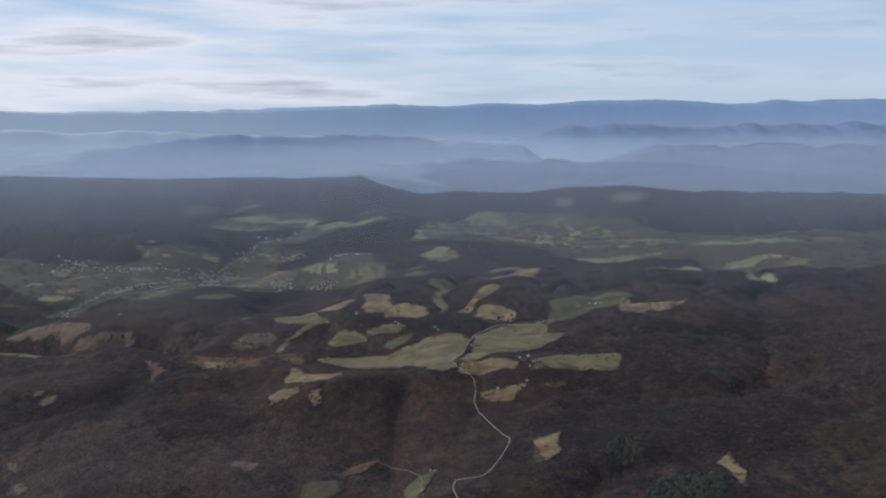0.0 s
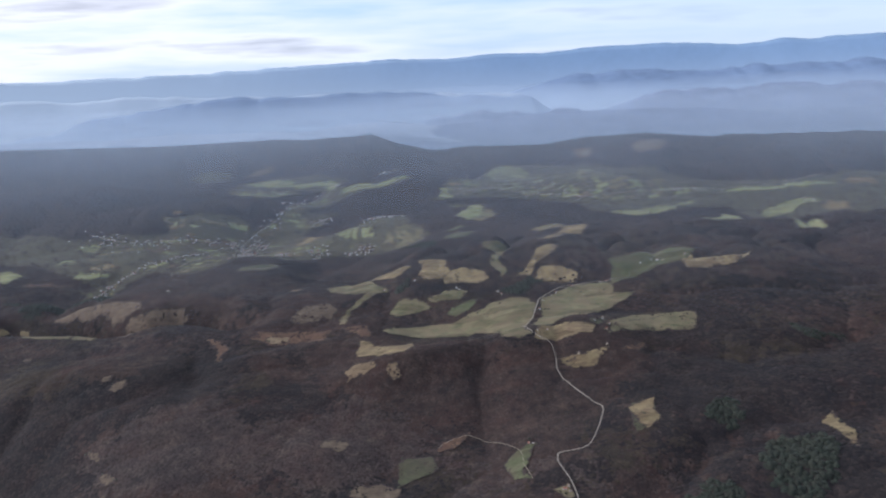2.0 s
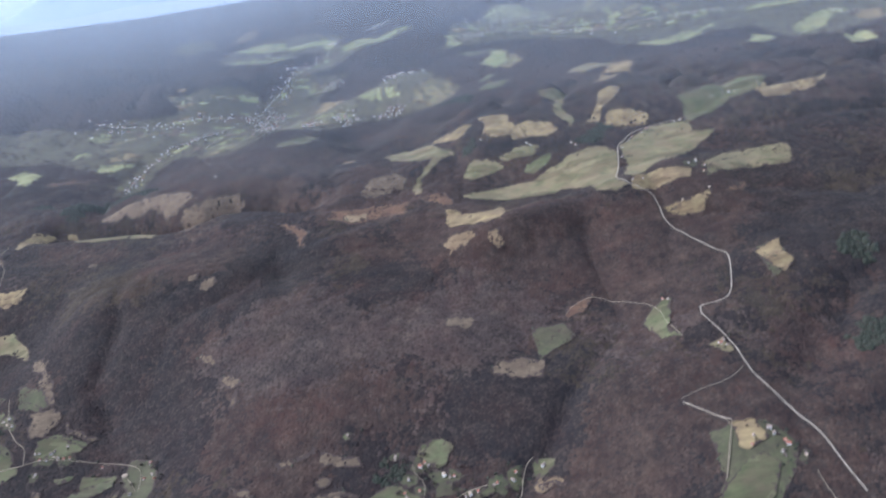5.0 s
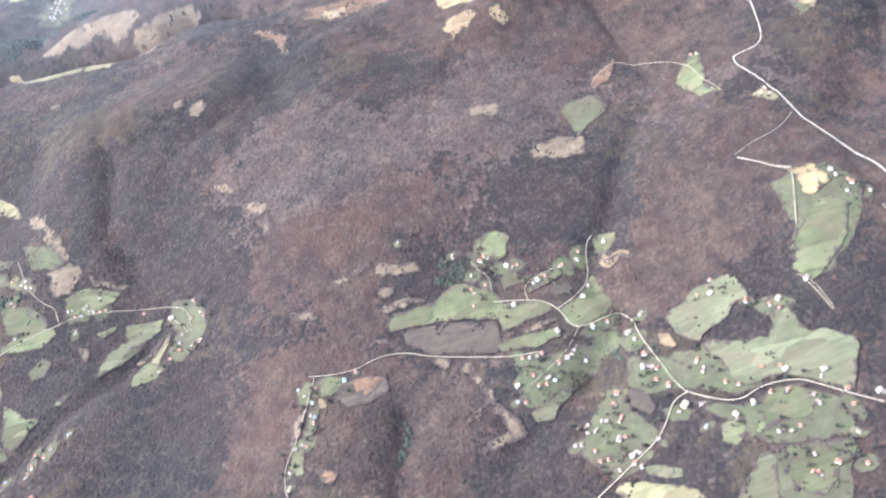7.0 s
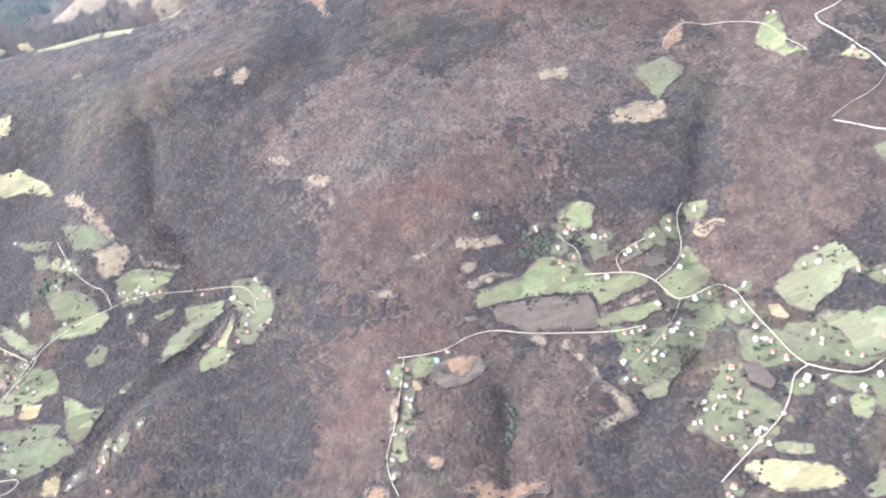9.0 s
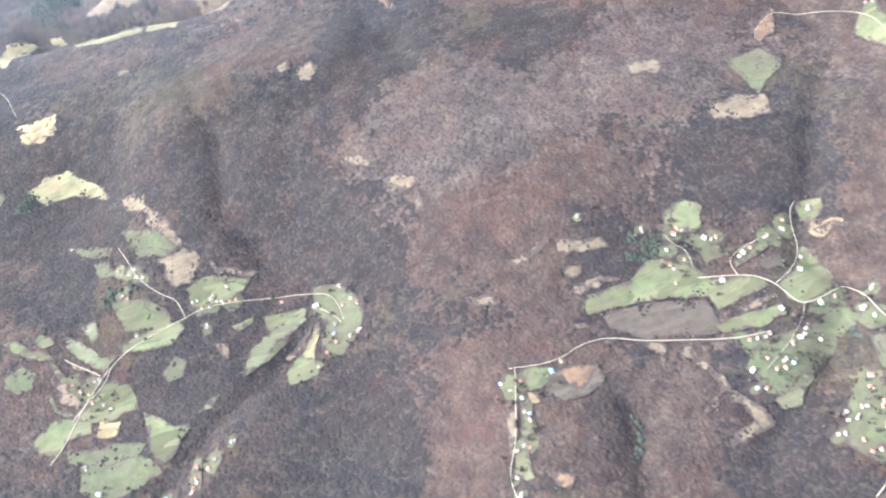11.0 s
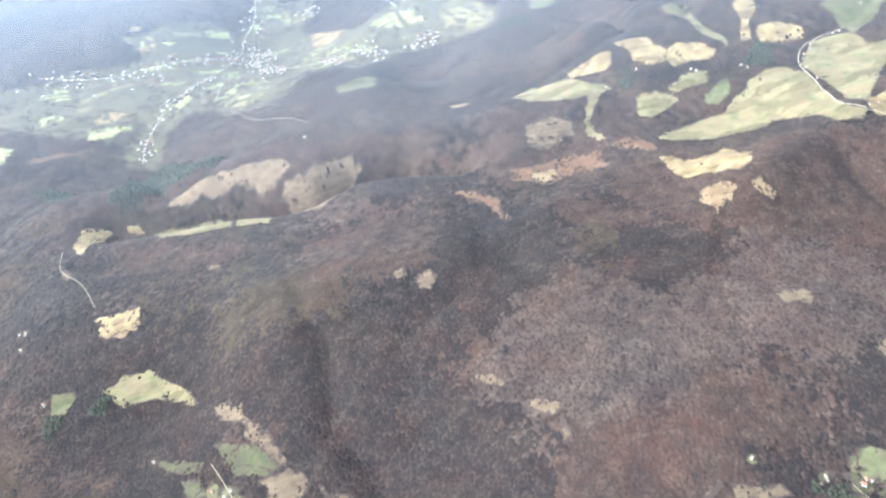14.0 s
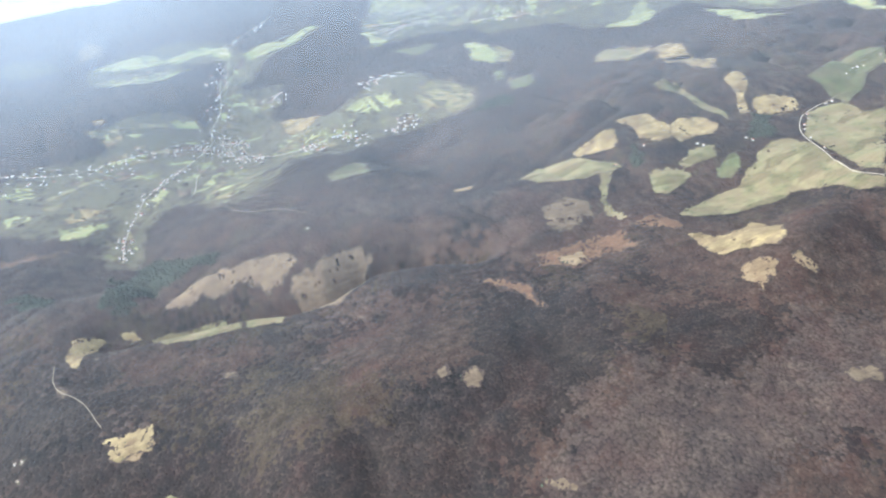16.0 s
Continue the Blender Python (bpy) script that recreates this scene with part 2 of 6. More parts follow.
SHEEN, FIELD_SHEEN = 0.02, 0.03
MAT = {
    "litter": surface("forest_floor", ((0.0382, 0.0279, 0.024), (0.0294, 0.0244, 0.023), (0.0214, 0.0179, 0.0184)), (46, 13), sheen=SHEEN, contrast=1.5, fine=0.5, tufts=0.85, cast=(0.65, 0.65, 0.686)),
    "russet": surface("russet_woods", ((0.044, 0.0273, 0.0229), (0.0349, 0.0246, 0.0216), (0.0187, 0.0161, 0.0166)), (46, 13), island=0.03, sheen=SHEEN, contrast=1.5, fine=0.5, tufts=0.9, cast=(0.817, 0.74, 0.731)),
    # grey: darkest wood tone, partly shade put into the colour
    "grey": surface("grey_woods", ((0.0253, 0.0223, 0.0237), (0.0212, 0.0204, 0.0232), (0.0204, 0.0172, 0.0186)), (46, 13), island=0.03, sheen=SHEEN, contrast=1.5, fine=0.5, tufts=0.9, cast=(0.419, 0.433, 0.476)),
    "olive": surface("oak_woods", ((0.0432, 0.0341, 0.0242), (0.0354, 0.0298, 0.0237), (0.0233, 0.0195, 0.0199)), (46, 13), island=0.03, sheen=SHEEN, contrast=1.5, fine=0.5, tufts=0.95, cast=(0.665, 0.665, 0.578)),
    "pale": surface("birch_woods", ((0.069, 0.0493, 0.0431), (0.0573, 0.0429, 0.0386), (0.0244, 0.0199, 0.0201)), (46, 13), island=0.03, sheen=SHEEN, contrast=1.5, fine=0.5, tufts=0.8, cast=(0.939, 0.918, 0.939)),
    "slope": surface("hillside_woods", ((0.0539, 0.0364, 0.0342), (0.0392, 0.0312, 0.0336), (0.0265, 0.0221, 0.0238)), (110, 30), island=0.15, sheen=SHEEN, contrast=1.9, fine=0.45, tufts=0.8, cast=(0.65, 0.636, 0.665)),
    "grass": surface("garden_grass", ((0.1012, 0.1114, 0.0536), (0.0792, 0.0934, 0.0433), (0.1144, 0.1114, 0.065), (0.066, 0.0638, 0.0399)), (20, 8, 5), sheen=FIELD_SHEEN, contrast=1.8, fine=0.7, tufts=0.3, sward=1.0),
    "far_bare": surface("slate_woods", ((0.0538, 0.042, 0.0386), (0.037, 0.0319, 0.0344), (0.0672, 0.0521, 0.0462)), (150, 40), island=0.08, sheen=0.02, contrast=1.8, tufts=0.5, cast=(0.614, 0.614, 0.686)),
    "lea": surface("valley_meadow", ((0.2303, 0.2415, 0.1101), (0.2963, 0.2876, 0.1427), (0.1866, 0.2055, 0.0896), (0.2852, 0.2464, 0.1305)), (60, 16, 30), sheen=0.03, bump=0.3, bump_size=4, contrast=1.6, fine=0.7, strips=0.3, sward=1.0),
    "conifer": surface("conifer_woods", ((0.024, 0.0336, 0.0247), (0.036, 0.042, 0.0304), (0.054, 0.0473, 0.0361)), (30, 5), island=0.2, sheen=0.05),
    "green": surface("green_meadow", ((0.108, 0.1127, 0.057), (0.1422, 0.1421, 0.0755), (0.0665, 0.0757, 0.0396), (0.1215, 0.0969, 0.0626)), (26, 8, 15), sheen=FIELD_SHEEN, contrast=1.8, fine=0.85, strips=0.3, sward=1.1),
    "hay": surface("pale_meadow", ((0.1853, 0.1625, 0.0845), (0.2189, 0.1872, 0.103), (0.1104, 0.1103, 0.0597), (0.1973, 0.1458, 0.0906)), (30, 9, 16), sheen=FIELD_SHEEN, contrast=1.9, fine=0.85, strips=0.26, sward=1.0),
    "dry": surface("dry_grass", ((0.2951, 0.2247, 0.1121), (0.3358, 0.2582, 0.135), (0.173, 0.1291, 0.0741), (0.1424, 0.0956, 0.0627)), (28, 8, 15), sheen=FIELD_SHEEN, contrast=1.9, fine=0.85, strips=0.26, sward=1.0),
    "sand": surface("bleached_grass", ((0.2473, 0.1808, 0.1063), (0.2098, 0.1474, 0.0875), (0.1499, 0.1005, 0.0626)), (20, 7), sheen=FIELD_SHEEN, bump=0.3, bump_size=3, contrast=1.7, fine=0.7, strips=0.26, sward=1.0),
    "rust": surface("rusty_bracken", ((0.1636, 0.0961, 0.0603), (0.1186, 0.068, 0.048), (0.221, 0.1404, 0.0822), (0.0818, 0.0502, 0.0377)), (24, 9, 14), sheen=FIELD_SHEEN, bump=0.4, bump_size=3, contrast=1.9, fine=0.7, strips=0.26, sward=1.8),
    "heath": surface("brown_heath", ((0.1848, 0.1342, 0.0893), (0.1456, 0.1034, 0.0756), (0.2128, 0.1595, 0.1008), (0.112, 0.0803, 0.0609)), (40, 12, 7), sheen=FIELD_SHEEN, bump=0.4, bump_size=3, contrast=1.6, fine=0.6, strips=0.26, sward=1.8),
    "scrub": surface("scrub", ((0.1725, 0.1289, 0.0842), (0.105, 0.0752, 0.0539), (0.2024, 0.154, 0.102), (0.075, 0.0558, 0.0421)), (14, 5, 9), sheen=FIELD_SHEEN, bump=0.5, bump_size=2.5, contrast=1.9, fine=0.6, strips=0.26, sward=1.8),
    "fallow": surface("fallow_ground", ((0.0874, 0.0665, 0.0532), (0.0662, 0.0503, 0.0427), (0.115, 0.0921, 0.0665)), (16, 5), sheen=FIELD_SHEEN, contrast=1.7, fine=0.6, strips=0.3, sward=1.4),
    "pasture": surface("olive_pasture", ((0.1275, 0.1273, 0.0739), (0.1573, 0.1514, 0.088), (0.0892, 0.0963, 0.0563), (0.136, 0.1101, 0.0722)), (26, 8, 15), sheen=FIELD_SHEEN, contrast=1.8, fine=0.85, strips=0.3, sward=1.0),
    "yard": surface("beaten_earth", ((0.3, 0.25, 0.19), (0.22, 0.18, 0.14), (0.36, 0.31, 0.25)), (4, 1), rough=0.95, sward=0.9),
    "rough": surface("rough_pasture", ((0.1074, 0.0986, 0.0629), (0.0825, 0.0752, 0.0539), (0.1254, 0.1083, 0.0721)), (40, 12), sheen=0.03, contrast=1.6, fine=0.7, sward=1.0),
    "lane": surface("pale_gravel", ((0.432, 0.3534, 0.255), (0.336, 0.2793, 0.204), (0.48, 0.399, 0.2958)), (18, 4), rough=0.9),
    "road": surface("worn_road", ((0.5, 0.43, 0.34), (0.42, 0.36, 0.29), (0.56, 0.48, 0.39)), (22, 5), rough=0.9),
    "track": surface("dirt_track", ((0.345, 0.2805, 0.205), (0.276, 0.22, 0.165), (0.391, 0.33, 0.25)), (12, 4), rough=0.9),
    "wall_white": surface("white_plaster", ((0.648, 0.6224, 0.5814), (0.54, 0.5242, 0.4902), (0.7128, 0.688, 0.6612)), (3, 0.6), rough=0.8),
    "wall_cream": surface("cream_plaster", ((0.576, 0.4836, 0.3496), (0.512, 0.4212, 0.304), (0.56, 0.468, 0.3496)), (3, 0.6), rough=0.8),
    "roof_red": surface("clay_tiles", ((0.3465, 0.135, 0.0935), (0.273, 0.1035, 0.0723), (0.42, 0.198, 0.1445)), (2, 0.5), rough=0.75),
    "roof_pale": surface("weathered_tiles", ((0.306, 0.2296, 0.192), (0.2295, 0.164, 0.136), (0.374, 0.3116, 0.272)), (3, 0.6), rough=0.7),
    "roof_grey": surface("grey_slates", ((0.26, 0.27, 0.3), (0.32, 0.33, 0.36), (0.22, 0.23, 0.25)), (2, 0.5), rough=0.6),
    "roof_green": surface("green_sheet_roof", ((0.2, 0.4, 0.34), (0.25, 0.45, 0.4), (0.16, 0.33, 0.28)), (3, 0.8), rough=0.5),
    "roof_brown": surface("cream_tiles", ((0.46, 0.36, 0.26), (0.38, 0.29, 0.21), (0.52, 0.43, 0.33)), (3, 0.8), rough=0.7),
    "bark": surface("bark", ((0.12, 0.09, 0.07), (0.09, 0.07, 0.055), (0.15, 0.12, 0.09)), (1, 0.3)),
    "thicket": surface("thorn_thicket", ((0.07, 0.054, 0.045), (0.085, 0.062, 0.05), (0.055, 0.05, 0.04)), (20, 6), island=0.2, sheen=0.05),
    "shrub": surface("evergreen_shrub", ((0.055, 0.068, 0.045), (0.07, 0.075, 0.052)), (20, 5), island=0.25, sheen=0.05),
    # haze colours with their own glow, for far ranges, lowland and mist
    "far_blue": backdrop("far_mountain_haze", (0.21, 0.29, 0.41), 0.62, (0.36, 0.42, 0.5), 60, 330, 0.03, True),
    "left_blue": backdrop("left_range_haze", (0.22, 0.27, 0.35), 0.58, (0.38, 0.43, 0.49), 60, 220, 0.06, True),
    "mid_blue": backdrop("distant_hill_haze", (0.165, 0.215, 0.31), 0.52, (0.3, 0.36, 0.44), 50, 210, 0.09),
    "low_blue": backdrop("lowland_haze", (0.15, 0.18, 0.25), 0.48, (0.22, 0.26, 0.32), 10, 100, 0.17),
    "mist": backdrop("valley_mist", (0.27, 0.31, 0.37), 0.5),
}


# the lie of the land: (x, y, height, reach) of each rise or hollow
VILLAGE_HILLS = [
    (-818, 250, -31.3, 260), (309, 250, -14.1, 170), (71, 250, -24.3, 170), (-181, 282, -5.6, 45), (-244, 313, -6.0, 45),
    (-118, 348, -0.5, 70), (-405, 369, -40.1, 170), (-307, 376, 13.4, 45), (638, 432, 30.5, 260), (-86, 439, -12.1, 45),
    (-338, 439, 8.8, 45), (-20, 446, 17.7, 70), (-181, 470, -6.8, 45), (-464, 470, 10.5, 45), (78, 558, 19.5, 110),
]
RIDGE_HILLS = [
    (-402, 565, -10.8, 45), (-150, 565, 9.0, 45), (-265, 593, 24.2, 70), (-55, 596, -8.7, 45), (40, 628, -7.5, 45),
    (-538, 635, -5.8, 110), (-118, 722, 8.0, 45), (-528, 722, -17.8, 45), (-464, 722, 16.3, 45), (40, 754, 9.8, 45),
    (-276, 786, -3.0, 45), (-384, 789, 32.0, 110), (-1000, 796, -13.3, 260), (680, 810, 53.6, 400), (-559, 817, 5.4, 45),
    (-86, 817, -8.7, 45), (-370, 848, 5.9, 45), (71, 880, -5.8, 45),
]
SADDLE_HILLS = [
    (-118, 912, 10.4, 45), (-528, 912, -10.2, 45), (292, 912, 6.0, 45), (-363, 936, 14.5, 70), (225, 936, 14.6, 70),
    (71, 974, 10.1, 45), (-464, 974, 11.4, 45), (-90, 978, 51.4, 260), (456, 978, 16.2, 260), (-608, 985, 28.7, 70),
    (-20, 985, 22.5, 70), (-167, 1132, -5.9, 70), (-559, 1132, -23.7, 70), (-363, 1132, 15.4, 70), (190, 1202, 21.6, 170),
]
VALLEY_HILLS = [
    (-153, 1251, -27.8, 110), (-615, 1251, 6.6, 110), (785, 1321, 19.7, 170), (-76, 1405, 28.6, 110), (-230, 1405, 11.4, 110),
    (-384, 1482, -27.6, 110), (-1000, 1524, 17.6, 260), (694, 1559, -11.5, 110), (-538, 1636, 31.7, 110), (-636, 1706, 16.4, 260),
    (456, 1706, -21.1, 260), (-923, 1713, 42.5, 110), (232, 1790, -18.3, 110), (386, 1944, 28.4, 110), (-76, 2021, 19.7, 110),
    (78, 2175, -21.5, 110), (680, 2210, 37.0, 400), (-272, 2616, 33.4, 260),
]
# long ridges behind the valley: (x, y, height, reach along, reach across, turn in degrees)
LONG_RIDGES = [
    (-70, 716, 12, 70, 18, 20), (-250, 752, 6, 60, 16, 12),
    (-90, 2500, -26, 90, 120, 0), (1050, 2050, 30, 320, 150, -8), (1700, 2300, 40, 420, 200, 5),
    (180, 3350, 38, 420, 190, 8), (1000, 3250, 46, 480, 200, -6),
]


# crests and valley floors that the land is drawn to: half width, and points of each line with their heights
CRESTS = [
    (62, [(-1900, 2700, 92), (-1517, 2780, 94), (-1238, 2780, 89), (-959, 2770, 85), (-715, 2770, 90), (-584, 2780, 91), (-510, 2780, 85), (-397, 2780, 90), (-323, 2780, 90), (-285, 2780, 98), (-230, 2780, 74), (-139, 2780, 39), (-65, 2780, 14)]),
    (90, [(-60, 2560, 14), (22, 2590, 40), (111, 2600, 48), (251, 2600, 50), (392, 2600, 72), (585, 2600, 78), (743, 2600, 62), (902, 2600, 48), (1061, 2600, 47), (1322, 2600, 40), (1900, 2560, 55)]),
    (120, [(-1600, 1800, 85), (-1173, 1840, 82), (-1048, 1850, 83), (-923, 1850, 84), (-835, 1845, 83), (-750, 1835, 67), (-660, 1820, 42)]),
    (58, [(-330, 1930, 30), (-235, 1990, 58), (-160, 2000, 74), (-110, 1990, 66), (-59, 1960, 50), (-19, 1900, 34)]),
    (40, [(-235, 1990, 58), (-225, 1880, 46), (-235, 1780, 36)]),
    (75, [(12, 1470, 70), (90, 1545, 60), (154, 1550, 56), (260, 1530, 44), (360, 1560, 36)]),
    (70, [(330, 2020, 46), (430, 2060, 58), (540, 2040, 44)]),
    (60, [(640, 1500, 40), (760, 1440, 52), (900, 1460, 60)]),
    (55, [(-90, 1200, 62), (-45, 1235, 68), (20, 1270, 66)]),
    (45, [(-445, 1130, 47), (-395, 1060, 62), (-390, 989, 74), (-425, 948, 66)]),
    (42, [(-300, 1165, 62), (-335, 1110, 63), (-318, 1040, 68), (-290, 985, 72)]),
    (34, [(-242, 1000, 58), (-222, 1060, 42), (-215, 1130, 34), (-235, 1190, 30)]),
    (36, [(-150, 1140, 66), (-165, 1060, 74), (-190, 985, 76)]),
    (17, [(-575, 945, 28), (-520, 930, 22), (-470, 918, 18), (-430, 898, 16), (-400, 890, 16), (-370, 898, 16), (-330, 886, 24), (-290, 860, 40)]),
    (36, [(-600, 850, 41), (-500, 825, 45), (-420, 812, 52), (-370, 800, 59), (-320, 765, 62)]),
    (18, [(-600, 909, 45), (-540, 897, 47), (-470, 880, 49), (-445, 862, 50), (-420, 847, 53), (-400, 843, 56), (-380, 851, 61), (-359, 859, 64), (-330, 838, 67), (-305, 806, 67), (-300, 760, 62), (-290, 715, 57)]),
]


# stream cuts and gullies: depth, half width, and the line of each
RAVINES = [
    (7, 9, [(-160, 386), (-145, 400), (-127, 415), (-137, 450), (-127, 463), (-109, 482), (-94, 504), (-76, 526), (-49, 555)]),
    (7, 10, [(-560, 440), (-498, 468), (-477, 488), (-459, 501), (-434, 513), (-415, 528)]),
    (6, 8, [(-290, 330), (-273, 361), (-266, 381), (-261, 399)]), (4, 11, [(-306, 785), (-298, 730), (-291, 685), (-286, 650)]),
    (6, 10, [(-210, 358), (-180, 371), (-160, 386)]), (9, 16, [(40, 470), (75, 520), (120, 560), (190, 590)]),
    (12, 20, [(120, 720), (190, 690), (260, 700), (340, 740)]), (7, 10, [(-420, 600), (-440, 640), (-430, 690), (-440, 740)]),
]


def lattice(ix, iy, seed):
    h = np.sin(ix * 127.1 + iy * 311.7 + seed * 74.7) * 43758.5453
    return h - np.floor(h)


def waves(x, y, size, seed):
    """Smooth value noise, -1 to 1, with lumps about size metres wide."""
    u, v = x / size, y / size
    iu, iv = np.floor(u), np.floor(v)
    fu, fv = u - iu, v - iv
    su, sv = fu * fu * (3 - 2 * fu), fv * fv * (3 - 2 * fv)
    a, b = lattice(iu, iv, seed), lattice(iu + 1, iv, seed)
    c, d = lattice(iu, iv + 1, seed), lattice(iu + 1, iv + 1, seed)
    return 2 * ((a * (1 - su) + b * su) * (1 - sv) + (c * (1 - su) + d * su) * sv) - 1


def relief(x, y, z):
    """Spurs, gullies and lumps, stronger on the hills than on the valley floors."""
    far = np.clip((y - 850) / 700, 0, 1)
    rough = np.clip((z - 16) / 45, 0.15 + 0.2 * far, 1) * (1 + 0.9 * far + 2.0 * np.clip((y - 930) / 90, 0, 1) * np.clip((1330 - y) / 150, 0, 1)) * (1 - 0.3 * np.clip((y - 2000) / 400, 0, 1))
    bend = 22 * waves(x, y, 110, 5)
    gully = 1 - np.abs(waves(x + bend, y - bend, 72, 3))
    rill = 1 - np.abs(waves(x - bend, y + bend, 31, 4))
    return rough * (1.4 * waves(x, y, 95, 1) + 0.9 * waves(x, y, 47, 2) - 5.5 * gully ** 3 - 2.0 * rill ** 3 + 2.2)


def land(x, y):
    """Height of the ground at x, y."""
    x, y = np.asarray(x, float), np.asarray(y, float)
    z = np.full(np.broadcast(x, y).shape, 20.0)
    for hx, hy, height, reach in VILLAGE_HILLS + RIDGE_HILLS + SADDLE_HILLS + VALLEY_HILLS:
        z = z + height * np.exp(-((x - hx) ** 2 + (y - hy) ** 2) / (2 * reach * reach))
    for hx, hy, height, along, across, turn in LONG_RIDGES:
        c, s = math.cos(math.radians(turn)), math.sin(math.radians(turn))
        u, v = (x - hx) * c + (y - hy) * s, (y - hy) * c - (x - hx) * s
        z = z + height * np.exp(-(u / along) ** 2 / 2 - (v / across) ** 2 / 2)
    swell = np.clip((y - 1280) / 250, 0, 1) * np.clip((2680 - y) / 200, 0, 1) * np.clip((z - 24) / 25, 0, 1)
    z = z + relief(x, y, z) + swell * (17 * waves(x, y, 230, 91) + 9 * waves(x, y, 105, 92))
    for half, line in CRESTS:
        near, level = np.full(z.shape, 1e9), np.zeros(z.shape)
        for (x0, y0, z0), (x1, y1, z1) in zip(line, line[1:]):
            along = np.clip(((x - x0) * (x1 - x0) + (y - y0) * (y1 - y0)) / ((x1 - x0) ** 2 + (y1 - y0) ** 2), 0, 1)
            gap = (x - x0 - along * (x1 - x0)) ** 2 + (y - y0 - along * (y1 - y0)) ** 2
            level = np.where(gap < near, z0 + along * (z1 - z0), level)
            near = np.minimum(near, gap)
        z = z + (level - z) * np.exp(-near / (2 * half * half))
    for deep, half, line in RAVINES:
        near = np.full(z.shape, 1e9)
        for (x0, y0), (x1, y1) in zip(line, line[1:]):
            along = np.clip(((x - x0) * (x1 - x0) + (y - y0) * (y1 - y0)) / ((x1 - x0) ** 2 + (y1 - y0) ** 2), 0, 1)
            near = np.minimum(near, (x - x0 - along * (x1 - x0)) ** 2 + (y - y0 - along * (y1 - y0)) ** 2)
        z = z - deep * 0.8 / (1 + near / (half * half))
    distant = np.clip((y - 2880) / 600, 0, 1) + np.clip((np.abs(x + 100) - 1500) / 900, 0, 1)
    return z + np.clip(distant, 0, 1) * (26 * waves(x, y, 420, 7) + 12 * waves(x, y, 190, 8))


def mesh_object(name, verts, faces, material, smooth=True):
    me = bpy.data.meshes.new(name)
    me.from_pydata([tuple(map(float, v)) for v in verts], [], [tuple(map(int, q)) for q in faces])
    me.materials.append(material)
    if smooth:
        me.polygons.foreach_set("use_smooth", [True] * len(me.polygons))
    me.update()
    return new(name, me)


def block_mesh(name, verts, faces, material, smooth=False):
    """A big mesh of triangles from arrays."""
    me = bpy.data.meshes.new(name)
    me.vertices.add(len(verts))
    me.vertices.foreach_set("co", np.asarray(verts, np.float32).ravel())
    faces = np.asarray(faces, np.int32)
    me.loops.add(faces.size)
    me.loops.foreach_set("vertex_index", faces.ravel())
    me.polygons.add(len(faces))
    me.polygons.foreach_set("loop_start", np.arange(0, faces.size, 3, dtype=np.int32))
    me.polygons.foreach_set("use_smooth", np.full(len(faces), smooth))
    me.materials.append(material)
    me.update(calc_edges=True)
    me.validate()
    return new(name, me)


# ---- the ground: one sheet out to the horizon ----
def steps(*spans):
    """Coordinates at even steps: (from, to, step), ..."""
    out = []
    for a, b, s in spans:
        out.append(np.arange(a, b, s))
    return np.concatenate(out)


gx = steps((-3800, -2000, 90), (-2000, -1300, 28), (-1300, -760, 11), (-760, 330, 5), (330, 1300, 11), (1300, 2200, 30), (2200, 3900, 90))
gy = steps((-1800, 0, 90), (0, 250, 12), (250, 1200, 5), (1200, 1900, 9), (1900, 2900, 14), (2900, 4800, 40))
X, Y = np.meshgrid(gx, gy)
Z = land(X, Y)
idx = np.arange(X.size).reshape(X.shape)
a, b, c, d = idx[:-1, :-1].ravel(), idx[:-1, 1:].ravel(), idx[1:, 1:].ravel(), idx[1:, :-1].ravel()
ground = block_mesh("ground", np.stack([X.ravel(), Y.ravel(), Z.ravel()], 1), np.concatenate([np.stack([a, b, c], 1), np.stack([a, c, d], 1)]), MAT["litter"], True)
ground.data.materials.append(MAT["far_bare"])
ground.data.materials.append(MAT["slope"])
mx, my = (X[:-1, :-1] + X[1:, 1:]).ravel() / 2, (Y[:-1, :-1] + Y[1:, 1:]).ravel() / 2
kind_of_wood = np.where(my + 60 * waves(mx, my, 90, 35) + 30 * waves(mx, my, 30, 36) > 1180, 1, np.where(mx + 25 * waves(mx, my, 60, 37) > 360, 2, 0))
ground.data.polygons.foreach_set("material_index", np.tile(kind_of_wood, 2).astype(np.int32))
tagged(ground, "rolling wooded hill country under brown leaf litter", "ground", kind="structure")


def footing(x, y):
    """Height of the ground sheet itself at x, y."""
    i = np.clip(np.searchsorted(gx, x) - 1, 0, len(gx) - 2)
    j = np.clip(np.searchsorted(gy, y) - 1, 0, len(gy) - 2)
    u, v = (x - gx[i]) / (gx[i + 1] - gx[i]), (y - gy[j]) / (gy[j + 1] - gy[j])
    za, zb, zc, zd = Z[j, i], Z[j, i + 1], Z[j + 1, i + 1], Z[j + 1, i]
    return np.where(u > v, za + (zb - za) * u + (zc - zb) * v, za + (zc - zd) * u + (zd - za) * v)


# ---- fields and clearings, laid over the ground ----
OPEN, TREED = [], []  # plan outlines without forest, and the share of trees in each


def rounded(pts, times=2, closed=True):
    p = np.array(pts, float)
    for _ in range(times):
        q = np.roll(p, -1, 0) if closed else p[1:]
        o = p if closed else p[:-1]
        cut = np.stack([0.75 * o + 0.25 * q, 0.25 * o + 0.75 * q], 1).reshape(-1, 2)
        p = cut if closed else np.vstack([p[:1], cut, p[-1:]])
    return p


